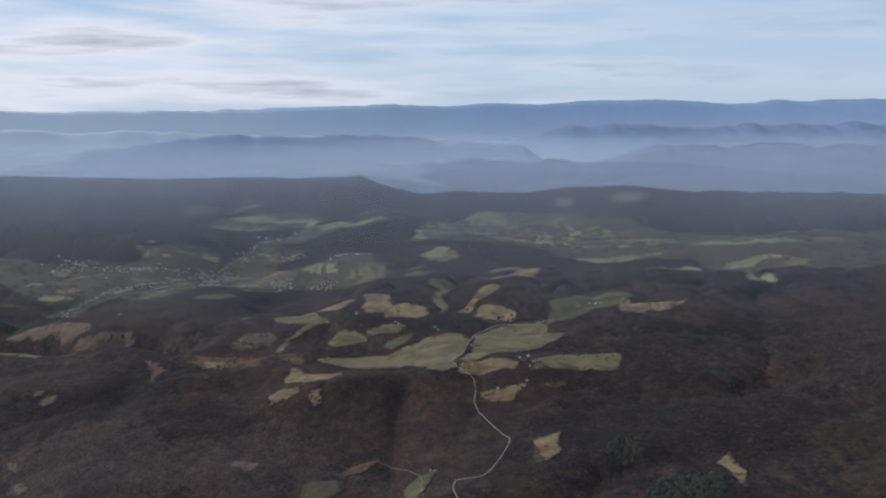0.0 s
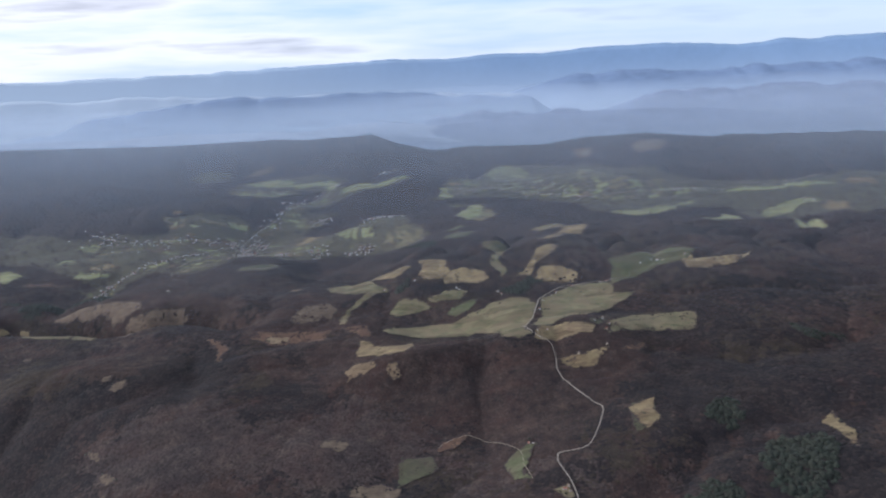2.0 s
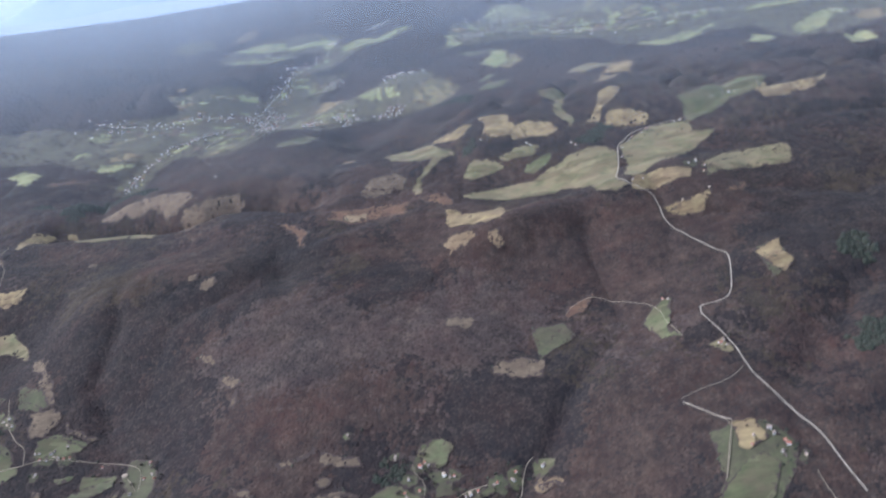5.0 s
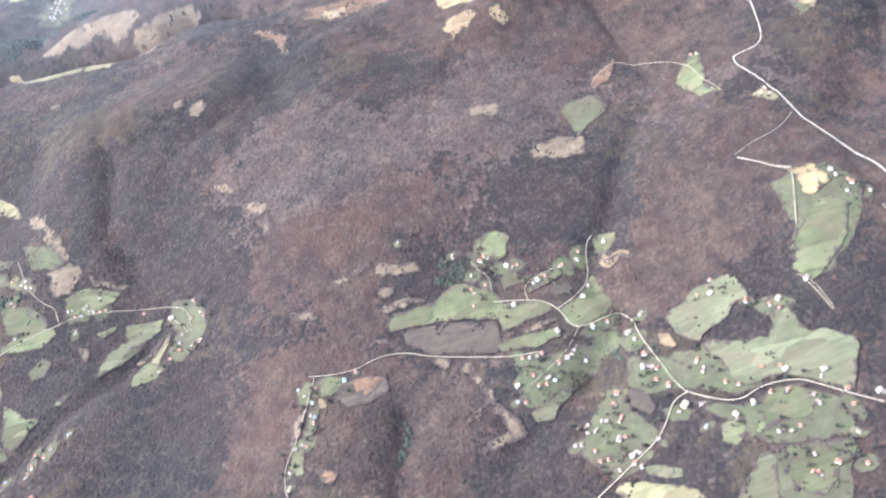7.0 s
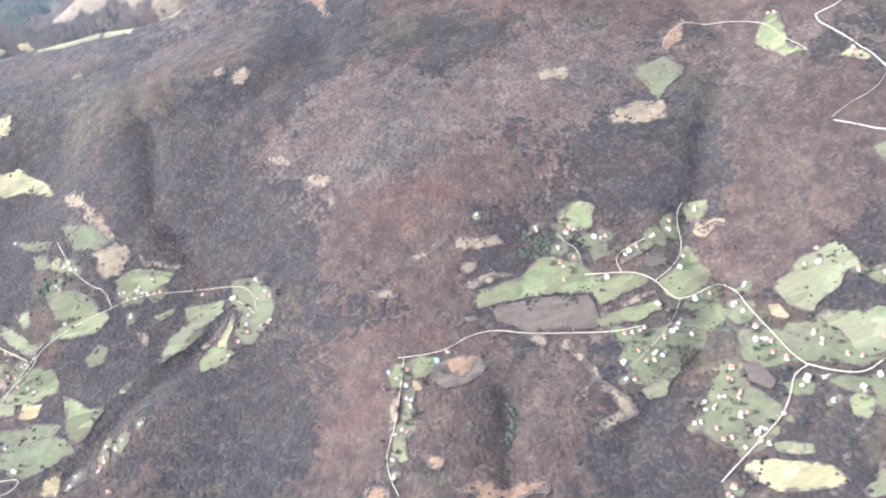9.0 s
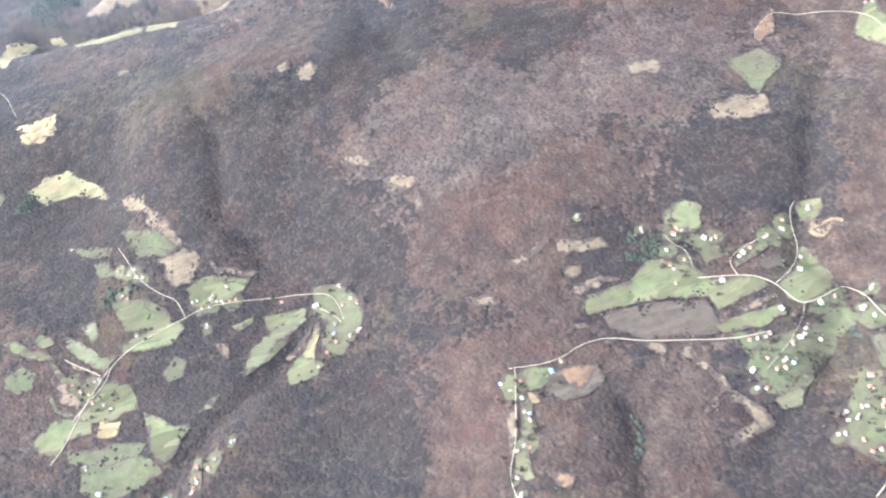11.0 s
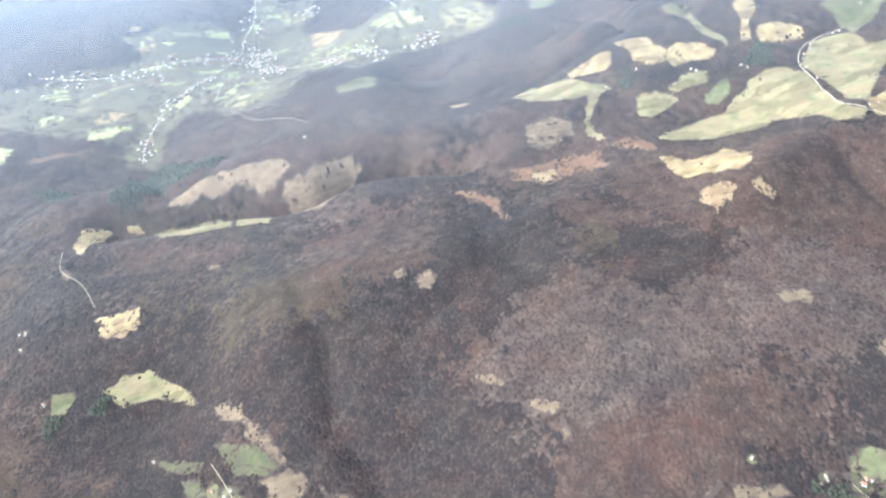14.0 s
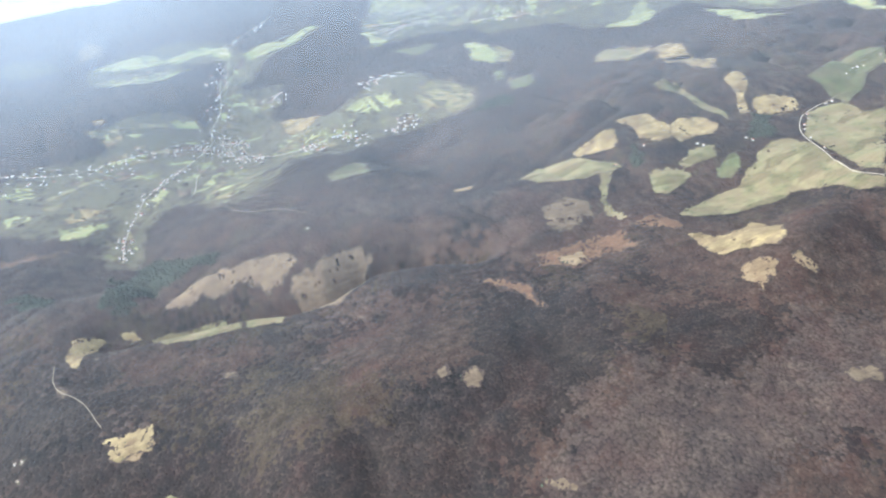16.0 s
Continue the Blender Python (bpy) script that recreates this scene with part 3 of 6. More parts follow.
def resample(p, step, closed=True):
    q = np.vstack([p, p[:1]]) if closed else p
    s = np.r_[0, np.cumsum(np.hypot(*np.diff(q, axis=0).T))]
    n = max(6, int(s[-1] / step))
    at = np.linspace(0, s[-1], n + (0 if closed else 1), endpoint=not closed)
    return np.stack([np.interp(at, s, q[:, 0]), np.interp(at, s, q[:, 1])], 1)


def inside(p, x, y):
    hit = np.zeros(np.shape(x), bool)
    for (x0, y0), (x1, y1) in zip(p, np.roll(p, -1, 0)):
        cross = (y0 > y) != (y1 > y)
        with np.errstate(divide="ignore", invalid="ignore"):
            hit ^= cross & (x < (x1 - x0) * (y - y0) / (y1 - y0) + x0)
    return hit


def lift_at(x, y):
    """How far thin layers lie above the ground sheet, more where its mesh is coarse."""
    return 0.45 + np.clip((np.asarray(y) - 1150) / 900, 0, 1.6) * 1.4 + np.clip((-760 - np.asarray(x)) / 300, 0, 1) + np.clip((np.asarray(x) - 330) / 300, 0, 1)


FIELD_WORDS = {
    "green": ("meadow", "grazed green winter meadow among brown woods"), "hay": ("meadow", "pale yellow-green hay meadow"),
    "dry": ("grassland", "dry straw-coloured grass clearing"), "sand": ("clearing", "bleached sandy clearing at the forest edge"),
    "rust": ("clearing", "rust-coloured bracken clearing in the woods"), "heath": ("heath", "tan heath on a rounded hillside"),
    "scrub": ("scrub", "patchy pale scrub between bare trees"),
    "pasture": ("meadow", "olive-green grazed pasture on the village slope"), "yard": ("yard", "pale beaten-earth yard beside a farmhouse"), "fallow": ("fallow", "dark brown fallow strip between green meadows"), "rough": ("rough_pasture", "dull olive rough pasture and hedge banks on the valley floor"),
    "grass": ("garden", "worn olive-brown garden grass round a farmhouse"),
    "lea": ("meadow", "light green valley meadow between hedges")}
SPARSE = {"fallow": 0.12, "pasture": 0.04, "yard": 0.0, "green": 0.02, "hay": 0.05, "lea": 0.1, "rough": 0.44, "grass": 0.12, "dry": 0.08, "sand": 0.2, "rust": 0.3, "heath": 0.1, "scrub": 0.24}  # share of trees left standing


def field(tone, *outline, corners=0, under=0.0):
    edge = rounded(outline, corners)
    size = np.hypot(*(edge.max(0) - edge.min(0)))
    step = 1.5 if edge[:, 1].mean() < 1100 else 4.0
    edge = resample(edge, step)
    wild = 2.2 if tone in ("scrub", "rust", "heath", "sand", "rough") else 1.0
    ragged = min(0.05 * size, 2.2) * wild if step < 4 else min(0.07 * size, 7.0)
    for k, (lump, share) in enumerate(((24, 0.55), (9, 0.5), (4, 0.38))):
        edge = edge + ragged * share * np.stack([waves(edge[:, 0], edge[:, 1], lump, 11 + k), waves(edge[:, 0], edge[:, 1], lump, 17 + k)], 1)
    lo, hi = edge.min(0), edge.max(0)
    cell = step * 2.6
    ux, uy = np.meshgrid(np.arange(lo[0], hi[0], cell), np.arange(lo[1], hi[1], cell))
    ux, uy = ux.ravel() + cell * 0.5, uy.ravel() + cell * 0.5
    keep = inside(edge, ux, uy)
    pts = np.vstack([edge, np.stack([ux[keep], uy[keep]], 1)])
    n = len(edge)
    out = delaunay_2d_cdt([Vector(p) for p in pts], [], [list(range(n))], 1, 0.01)
    v = np.array([tuple(p) for p in out[0]])
    z = land(v[:, 0], v[:, 1]) + lift_at(v[:, 0], v[:, 1]) + 0.013 * (len(OPEN) % 23) - under
    word, label = FIELD_WORDS[tone]
    ob = mesh_object(word, np.column_stack([v, z]), out[2], MAT[tone])
    gap = np.array([np.hypot(edge[:, 0] - a, edge[:, 1] - b).min() for a, b in v])
    turf = ob.data.attributes.new("turf", "FLOAT", "POINT")  # how well the sward has closed, poorest at the rim
    turf.data.foreach_set("value", np.clip(gap / min(max(0.04 * size, step), 2.0 if step < 2 else 8.0), 0, 1).astype(np.float32))
    OPEN.append(edge)
    TREED.append(SPARSE[tone])
    return tagged(ob, label, word, "fields", kind="structure")


def patchwork(cell, turn, *outline):
    """A valley floor or terraced slope divided into many small strips and plots."""
    whole = rounded(outline, 1)
    field("lea" if whole[:, 1].mean() > 1150 else "green", *outline, under=0.3)
    mid, c, s = whole.mean(0), math.cos(radians(turn)), math.sin(radians(turn))
    reach = np.hypot(*(whole - mid).T).max()
    long, v = cell * 1.9, -reach
    while v < reach:
        deep = cell * random.uniform(0.6, 1.3)
        u = -reach + random.uniform(0, long)
        while u < reach:
            wide = long * random.uniform(0.5, 1.4)
            box_ = [(u, v), (u + wide - 1.5, v + random.uniform(-1, 1)), (u + wide - 1.5 + random.uniform(-3, 3), v + deep - 1.2), (u + random.uniform(-3, 3), v + deep - 1.2)]
            quad = [(mid[0] + a * c - b * s, mid[1] + a * s + b * c) for a, b in box_]
            u += wide
            centre = np.mean(quad, 0)
            if inside(whole, centre[:1], centre[1:])[0] and random.random() < 0.7:
                field(random.choices(("lea" if centre[1] > 1150 else "green", "hay", "rough" if centre[1] > 1150 else "grass", "dry", "heath"), (4, 4, 3, 1.2, 0.7))[0], *quad, corners=0)
        v += deep


def road(tone, width, *line):
    width = (0.21 if tone == "road" else 0.17) * width
    mid = resample(rounded(line, 3, False), 2.5 if line[0][1] < 1100 else 7.0, False)
    way = np.gradient(mid, axis=0)
    way /= np.hypot(*way.T)[:, None] + 1e-9
    side = np.stack([-way[:, 1], way[:, 0]], 1)
    verts, faces = [], []
    wob = 1 + 0.15 * waves(mid[:, 0], mid[:, 1], 6, 21)
    for k, off in enumerate((-0.5, -0.42, 0.0, 0.42, 0.5)):
        p = mid + side * (off * width * wob)[:, None]
        rise = lift_at(p[:, 0], p[:, 1]) + (0.3, 0.42, 0.5, 0.42, 0.3)[k]
        verts.append(np.column_stack([p, land(p[:, 0], p[:, 1]) + rise]))
    n = len(mid)
    for k in range(4):
        for i in range(n - 1):
            faces.append((k * n + i, k * n + i + 1, (k + 1) * n + i + 1, (k + 1) * n + i))
    ob = mesh_object({"lane": "lane", "road": "road", "track": "track"}[tone], np.vstack(verts), faces, MAT[tone])
    ROADS.append((mid, width))
    return tagged(ob, {"lane": "narrow pale gravel village lane", "road": "winding pale hill road along the ridge", "track": "unpaved dirt farm track"}[tone], tone, "roads", kind="structure")


ROADS = []
# hilltop, ridge, valley and village fields
# meadows, gardens and clearings of the near hills
field("grass", (-199, 494), (-194, 493), (-191, 490), (-192, 487), (-198, 489), under=0.3)
field("grass", (-194, 483), (-184, 480), (-169, 473), (-158, 474), (-154, 475), (-166, 472), (-178, 469), (-186, 468), (-187, 473), (-192, 479), under=0.3)
field("fallow", (-159, 451), (-147, 450), (-150, 442), (-159, 444))
field("fallow", (-250, 455), (-224, 452), (-196, 442), (-196, 434), (-197, 427), (-199, 420), (-218, 427), (-238, 434), (-250, 446))
field("grass", (-124, 468), (-119, 464), (-117, 458), (-124, 461), (-127, 465), under=0.3)
field("grass", (-552, 500), (-531, 499), (-505, 484), (-503, 477), (-520, 473), (-537, 472), (-551, 485), under=0.3)
field("grass", (-193, 403), (-181, 405), (-169, 403), (-156, 406), (-152, 403), (-157, 393), (-164, 386), (-171, 382), (-182, 380), (-192, 379), (-198, 382), (-199, 394), under=0.3)
field("grass", (-311, 424), (-306, 422), (-309, 405), (-316, 405), (-318, 405), under=0.3)
field("fallow", (-108, 398), (-102, 390), (-101, 385), (-107, 387))
field("grass", (-108, 374), (-105, 369), (-104, 363), (-105, 356), (-112, 355), (-119, 355), (-122, 364), (-122, 374), (-117, 377), under=0.3)
field("grass", (-139, 382), (-127, 380), (-127, 372), (-127, 361), (-136, 362), (-142, 369), under=0.3)
field("grass", (-70, 385), (-63, 384), (-59, 378), (-61, 372), (-67, 374), (-70, 380), under=0.3)
field("grass", (-161, 373), (-152, 375), (-146, 367), (-148, 360), (-144, 347), (-141, 339), (-146, 333), (-156, 334), (-168, 334), (-178, 334), (-182, 345), (-174, 356), (-166, 364), under=0.3)
field("fallow", (-146, 367), (-138, 360), (-137, 351), (-141, 348), (-148, 357))
field("grass", (-506, 644), (-494, 639), (-481, 630), (-481, 625), (-495, 631), (-504, 638), under=0.3)
field("grass", (-396, 562), (-381, 557), (-374, 543), (-371, 528), (-378, 516), (-392, 507), (-400, 507), (-401, 521), (-396, 532), (-401, 544), under=0.3)
field("grass", (-471, 567), (-465, 567), (-464, 558), (-470, 556), under=0.3)
field("grass", (-535, 641), (-524, 647), (-524, 635), (-531, 631), under=0.3)
field("grass", (-551, 674), (-534, 666), (-524, 655), (-526, 649), (-543, 659), under=0.3)
field("grass", (-559, 512), (-543, 507), (-523, 503), (-511, 496), (-518, 490), (-534, 493), (-559, 504), under=0.3)
field("grass", (-568, 557), (-563, 543), (-553, 535), (-558, 535), (-565, 542), (-569, 553), under=0.3)
field("grass", (-595, 581), (-585, 584), (-576, 577), (-578, 565), (-588, 565), (-596, 573), under=0.3)
field("grass", (72, 616), (88, 619), (92, 604), (80, 579), (68, 568), (67, 583), under=0.3)
field("rough", (-427, 1422), (-402, 1490), (-370, 1439), (-349, 1330), (-357, 1288), (-381, 1277), (-411, 1316))
field("rough", (-778, 2497), (-729, 2513), (-662, 2416), (-635, 2278), (-681, 2241), (-742, 2299), (-768, 2353))
field("rough", (-906, 1534), (-801, 1504), (-696, 1462), (-654, 1483), (-604, 1471), (-560, 1494), (-570, 1518), (-589, 1544), (-544, 1562), (-479, 1584), (-440, 1588), (-419, 1554), (-392, 1606), (-371, 1726), (-330, 1956), (-397, 2000), (-446, 1925), (-578, 2001), (-588, 2181), (-503, 2255), (-404, 2257), (-294, 2153), (-291, 1943), (-158, 1958), (-114, 1950), (-170, 1921), (-265, 1854), (-338, 1682), (-270, 1691), (-294, 1587), (-325, 1535), (-262, 1423), (-206, 1428), (-124, 1515), (-116, 1385), (-74, 1306), (-108, 1234), (-169, 1263), (-231, 1263), (-316, 1208), (-372, 1201), (-409, 1150), (-446, 1156), (-477, 1225), (-510, 1226), (-534, 1198), (-543, 1122), (-579, 1151), (-582, 1205), (-649, 1246), (-687, 1289), (-779, 1326), (-865, 1334))
field("rough", (-61, 1924), (90, 2350), (212, 2305), (329, 2107), (408, 1970), (512, 1872), (694, 1820), (921, 1855), (1379, 1904), (926, 1312), (624, 1306), (557, 1331), (427, 1200), (504, 1635), (358, 1520), (208, 1500), (151, 1851), (-27, 1813))
field("grass", (-524, 601), (-518, 608), (-501, 597), (-490, 586), (-485, 577), (-498, 577), (-519, 586), under=0.3)
field("grass", (-536, 650), (-524, 646), (-521, 630), (-530, 633), under=0.3)
field("grass", (-530, 662), (-520, 656), (-524, 649), (-531, 653), under=0.3)
field("grass", (-513, 667), (-489, 651), (-476, 630), (-485, 626), (-504, 636), under=0.3)
field("grass", (-499, 541), (-489, 550), (-482, 543), (-486, 533), (-495, 533), under=0.3)
field("grass", (-184, 472), (-177, 473), (-167, 464), (-175, 462), (-185, 463), under=0.3)
field("grass", (-139, 388), (-124, 380), (-117, 369), (-101, 375), (-91, 365), (-88, 339), (-102, 341), (-119, 353), (-138, 359), (-145, 370), under=0.3)
field("grass", (-122, 347), (-105, 336), (-90, 335), (-71, 329), (-54, 317), (-64, 302), (-86, 306), (-100, 310), (-107, 317), (-111, 330), under=0.3)
field("grass", (-108, 308), (-93, 307), (-65, 301), (-89, 265), (-111, 274), (-117, 286), under=0.3)
field("grass", (-199, 397), (-186, 406), (-168, 405), (-151, 406), (-136, 410), (-134, 399), (-150, 394), (-160, 386), (-176, 379), (-193, 376), under=0.3)
field("fallow", (-292, 436), (-267, 428), (-264, 420), (-277, 414), (-290, 415), (-297, 424))
field("green", (-253, 470), (-245, 469), (-235, 469), (-226, 469), (-221, 472), (-214, 477), (-206, 475), (-200, 469), (-192, 464), (-190, 459), (-188, 452), (-178, 447), (-166, 443), (-162, 440), (-163, 435), (-171, 434), (-181, 434), (-194, 434), (-194, 443), (-208, 449), (-224, 453), (-240, 456), (-251, 458), (-258, 459))
field("green", (-184, 501), (-177, 500), (-170, 496), (-175, 484), (-182, 480), (-191, 486), (-190, 492))
field("green", (-172, 456), (-163, 458), (-152, 462), (-149, 460), (-150, 456), (-161, 454), (-173, 452))
field("green", (-200, 426), (-194, 427), (-184, 426), (-170, 422), (-163, 422), (-165, 415), (-177, 414), (-189, 415), (-198, 418))
field("heath", (-183, 429), (-174, 430), (-164, 430), (-164, 427), (-175, 425), (-183, 426))
field("scrub", (-256, 507), (-248, 505), (-236, 501), (-228, 499), (-227, 490), (-236, 493), (-243, 494), (-254, 495), (-257, 500))
field("scrub", (-255, 490), (-247, 488), (-249, 484), (-255, 482), (-258, 487))
field("scrub", (-260, 475), (-251, 477), (-243, 477), (-234, 475), (-230, 470), (-241, 472), (-255, 471))
field("scrub", (-267, 457), (-260, 456), (-259, 452), (-266, 453))
field("green", (-159, 433), (-147, 437), (-137, 447), (-133, 450), (-130, 446), (-131, 435), (-131, 427), (-136, 419), (-145, 417), (-155, 416), (-158, 421))
field("sand", (-128, 456), (-122, 461), (-117, 457), (-111, 452), (-109, 446), (-115, 449), (-120, 448), (-124, 448))
field("dry", (-523, 467), (-514, 468), (-517, 454), (-528, 459))
field("scrub", (-331, 598), (-321, 593), (-314, 580), (-318, 578), (-327, 588))
field("scrub", (-319, 577), (-315, 572), (-316, 563), (-321, 564))
field("scrub", (-313, 499), (-301, 495), (-298, 486), (-303, 485), (-312, 493))
field("scrub", (-285, 509), (-271, 508), (-259, 510), (-259, 506), (-272, 504), (-283, 503))
field("scrub", (-238, 433), (-230, 428), (-230, 423), (-234, 421), (-235, 411), (-236, 413), (-235, 423), (-238, 426))
field("scrub", (-227, 424), (-220, 423), (-219, 417), (-216, 406), (-212, 398), (-209, 388), (-207, 379), (-202, 372), (-206, 367), (-212, 366), (-216, 368), (-222, 366), (-226, 363), (-226, 368), (-219, 372), (-211, 374), (-212, 380), (-215, 389), (-220, 388), (-227, 385), (-233, 384), (-231, 391), (-226, 390), (-219, 391), (-216, 395), (-218, 403), (-222, 413), (-227, 417))
field("pasture", (-197, 378), (-189, 379), (-181, 381), (-176, 383), (-171, 383), (-173, 379), (-183, 374), (-186, 370), (-195, 371))
field("green", (-303, 441), (-296, 441), (-287, 436), (-293, 430), (-298, 427), (-305, 428))
field("green", (-318, 437), (-313, 444), (-308, 440), (-312, 424), (-318, 428))
field("sand", (-306, 428), (-300, 425), (-302, 419), (-307, 422))
field("heath", (-321, 421), (-315, 422), (-319, 408), (-327, 401))
field("green", (-323, 399), (-317, 398), (-319, 382), (-323, 383), (-327, 390))
field("rust", (-286, 434), (-276, 433), (-267, 427), (-271, 421), (-279, 418), (-285, 422))
field("rust", (-313, 384), (-301, 376), (-305, 371), (-310, 374))
field("rust", (-302, 361), (-290, 361), (-275, 354), (-268, 355), (-257, 350), (-258, 344), (-277, 348), (-292, 352))
field("rust", (-347, 382), (-333, 377), (-332, 367), (-347, 374))
field("pasture", (-90, 409), (-80, 408), (-72, 408), (-69, 404), (-69, 393), (-69, 387), (-77, 388), (-81, 385), (-89, 381), (-96, 380), (-101, 377), (-108, 381), (-111, 386), (-112, 400), (-104, 404), (-98, 406))
field("sand", (-119, 392), (-114, 389), (-114, 380), (-118, 379), (-121, 386))
field("pasture", (-64, 377), (-56, 373), (-55, 366), (-54, 357), (-46, 355), (-35, 345), (-51, 321), (-59, 325), (-68, 334), (-76, 340), (-86, 342), (-92, 341), (-99, 345), (-99, 354), (-100, 360), (-102, 367), (-102, 374), (-97, 376), (-89, 369), (-80, 364), (-73, 364), (-66, 368))
field("green", (-95, 335), (-84, 337), (-72, 332), (-69, 323), (-78, 317), (-92, 318), (-103, 315), (-104, 317), (-97, 324), (-92, 327))
field("green", (-114, 330), (-103, 329), (-106, 321), (-113, 316), (-118, 322))
field("pasture", (-156, 325), (-147, 322), (-141, 317), (-142, 313), (-148, 315), (-155, 320))
field("hay", (-169, 322), (-157, 319), (-143, 309), (-136, 301), (-134, 294), (-145, 295), (-156, 299), (-164, 305), (-170, 314), (-172, 319))
field("pasture", (-135, 288), (-126, 292), (-116, 301), (-107, 308), (-100, 306), (-104, 295), (-109, 282), (-119, 278), (-134, 285))
field("green", (-96, 300), (-82, 303), (-74, 298), (-80, 287), (-92, 280), (-100, 287))
field("green", (-190, 499), (-176, 500), (-169, 494), (-174, 488), (-186, 489), (-194, 492))
field("green", (-474, 586), (-470, 597), (-462, 599), (-445, 593), (-431, 586), (-436, 584), (-447, 582), (-452, 577), (-466, 578))
field("green", (-524, 608), (-516, 608), (-501, 590), (-487, 582), (-488, 575), (-483, 575), (-480, 567), (-490, 560), (-508, 563), (-518, 565), (-523, 572), (-515, 573), (-506, 576), (-518, 581), (-520, 590), (-524, 601))
field("scrub", (-484, 627), (-479, 619), (-467, 619), (-461, 611), (-467, 599), (-477, 602), (-485, 609), (-486, 619))
field("scrub", (-509, 695), (-493, 682), (-491, 671), (-482, 655), (-475, 640), (-472, 628), (-478, 632), (-488, 647), (-495, 669), (-507, 684))
field("scrub", (-456, 608), (-446, 602), (-427, 590), (-431, 588), (-451, 597), (-457, 602))
field("green", (-431, 558), (-414, 553), (-403, 550), (-409, 541), (-419, 544), (-428, 541), (-433, 550))
field("green", (-454, 522), (-447, 525), (-439, 536), (-434, 540), (-424, 538), (-417, 539), (-422, 534), (-434, 526), (-445, 521))
field("hay", (-422, 514), (-416, 518), (-403, 536), (-400, 537), (-404, 523), (-410, 510), (-417, 511))
field("heath", (-425, 524), (-417, 529), (-406, 535), (-403, 537), (-413, 527), (-420, 520))
field("green", (-425, 512), (-415, 512), (-405, 509), (-403, 504), (-409, 501), (-417, 500), (-424, 499))
field("green", (-453, 558), (-438, 559), (-439, 555), (-449, 552))
field("scrub", (-464, 549), (-457, 547), (-457, 534), (-462, 539))
field("green", (-557, 595), (-553, 594), (-543, 578), (-534, 569), (-523, 566), (-530, 561), (-532, 554), (-540, 563), (-550, 578))
field("sand", (-558, 579), (-544, 564), (-537, 555), (-540, 556), (-554, 571))
field("green", (-598, 608), (-589, 607), (-581, 596), (-569, 589), (-564, 580), (-571, 583), (-583, 591), (-594, 601))
field("green", (-578, 600), (-575, 605), (-565, 598), (-564, 593), (-571, 592))
field("green", (-569, 583), (-563, 576), (-556, 560), (-555, 554), (-560, 558), (-564, 570))
field("heath", (-565, 562), (-558, 562), (-553, 551), (-546, 542), (-548, 537), (-558, 542), (-563, 549))
field("green", (-545, 539), (-535, 549), (-527, 550), (-520, 543), (-516, 531), (-515, 522), (-524, 523), (-534, 521), (-549, 526), (-555, 534))
field("dry", (-538, 523), (-526, 519), (-527, 511), (-531, 509), (-541, 514))
field("green", (-512, 519), (-502, 508), (-494, 501), (-485, 499), (-491, 490), (-496, 483), (-503, 480), (-508, 489), (-510, 501))
field("green", (-575, 529), (-567, 536), (-555, 533), (-542, 523), (-544, 516), (-559, 519), (-562, 510), (-571, 516), (-579, 524))
field("hay", (-584, 749), (-569, 756), (-551, 753), (-524, 720), (-518, 705), (-541, 724), (-562, 732), (-571, 731), (-577, 738))
field("green", (-618, 761), (-602, 757), (-600, 750), (-609, 739), (-618, 741))
field("sand", (-583, 801), (-570, 802), (-554, 798), (-551, 789), (-563, 786), (-577, 790))
field("dry", (-147, 770), (-137, 766), (-132, 756), (-116, 754), (-98, 756), (-92, 731), (-102, 714), (-116, 707), (-126, 723), (-135, 727), (-146, 729), (-151, 741), (-148, 755))
field("sand", (-148, 709), (-137, 710), (-123, 696), (-130, 691), (-138, 688), (-149, 680), (-149, 691), (-155, 698))
field("sand", (-115, 696), (-103, 697), (-106, 691), (-104, 682), (-110, 677), (-116, 683), (-118, 690))
field("hay", (-131, 805), (-106, 813), (-79, 819), (-56, 818), (-40, 830), (-29, 833), (-16, 844), (8, 850), (22, 846), (29, 826), (21, 799), (13, 773), (7, 746), (13, 736), (1, 725), (-17, 733), (-15, 762), (-22, 773), (-37, 780), (-56, 776), (-74, 783), (-101, 784), (-122, 793))
field("hay", (35, 845), (79, 885), (100, 885), (117, 875), (112, 851), (132, 845), (21, 744), (14, 758), (28, 794), (32, 823))
field("green", (124, 934), (164, 945), (186, 944), (211, 940), (226, 934), (202, 911), (174, 904), (145, 883), (112, 871), (117, 896), (123, 917))
field("hay", (-200, 942), (-177, 953), (-159, 941), (-148, 928), (-137, 907), (-128, 894), (-125, 885), (-141, 883), (-162, 887), (-176, 901), (-194, 919))
field("dry", (-145, 943), (-127, 943), (-106, 946), (-99, 937), (-111, 915), (-120, 910), (-136, 918), (-148, 928))
field("hay", (-150, 886), (-138, 883), (-151, 869), (-162, 855), (-166, 833), (-165, 822), (-174, 821), (-176, 836), (-170, 854), (-160, 871))
field("dry", (-93, 947), (-76, 944), (-59, 941), (-64, 925), (-51, 908), (-56, 897), (-87, 893), (-93, 909), (-89, 929))
field("dry", (-66, 905), (-44, 918), (-22, 913), (-15, 898), (-26, 888), (-47, 889), (-65, 886))
field("hay", (-113, 865), (-96, 864), (-82, 859), (-77, 850), (-93, 845), (-115, 838), (-123, 844), (-118, 856))
field("hay", (-83, 866), (-61, 876), (-39, 872), (-46, 859), (-68, 859), (-82, 859))
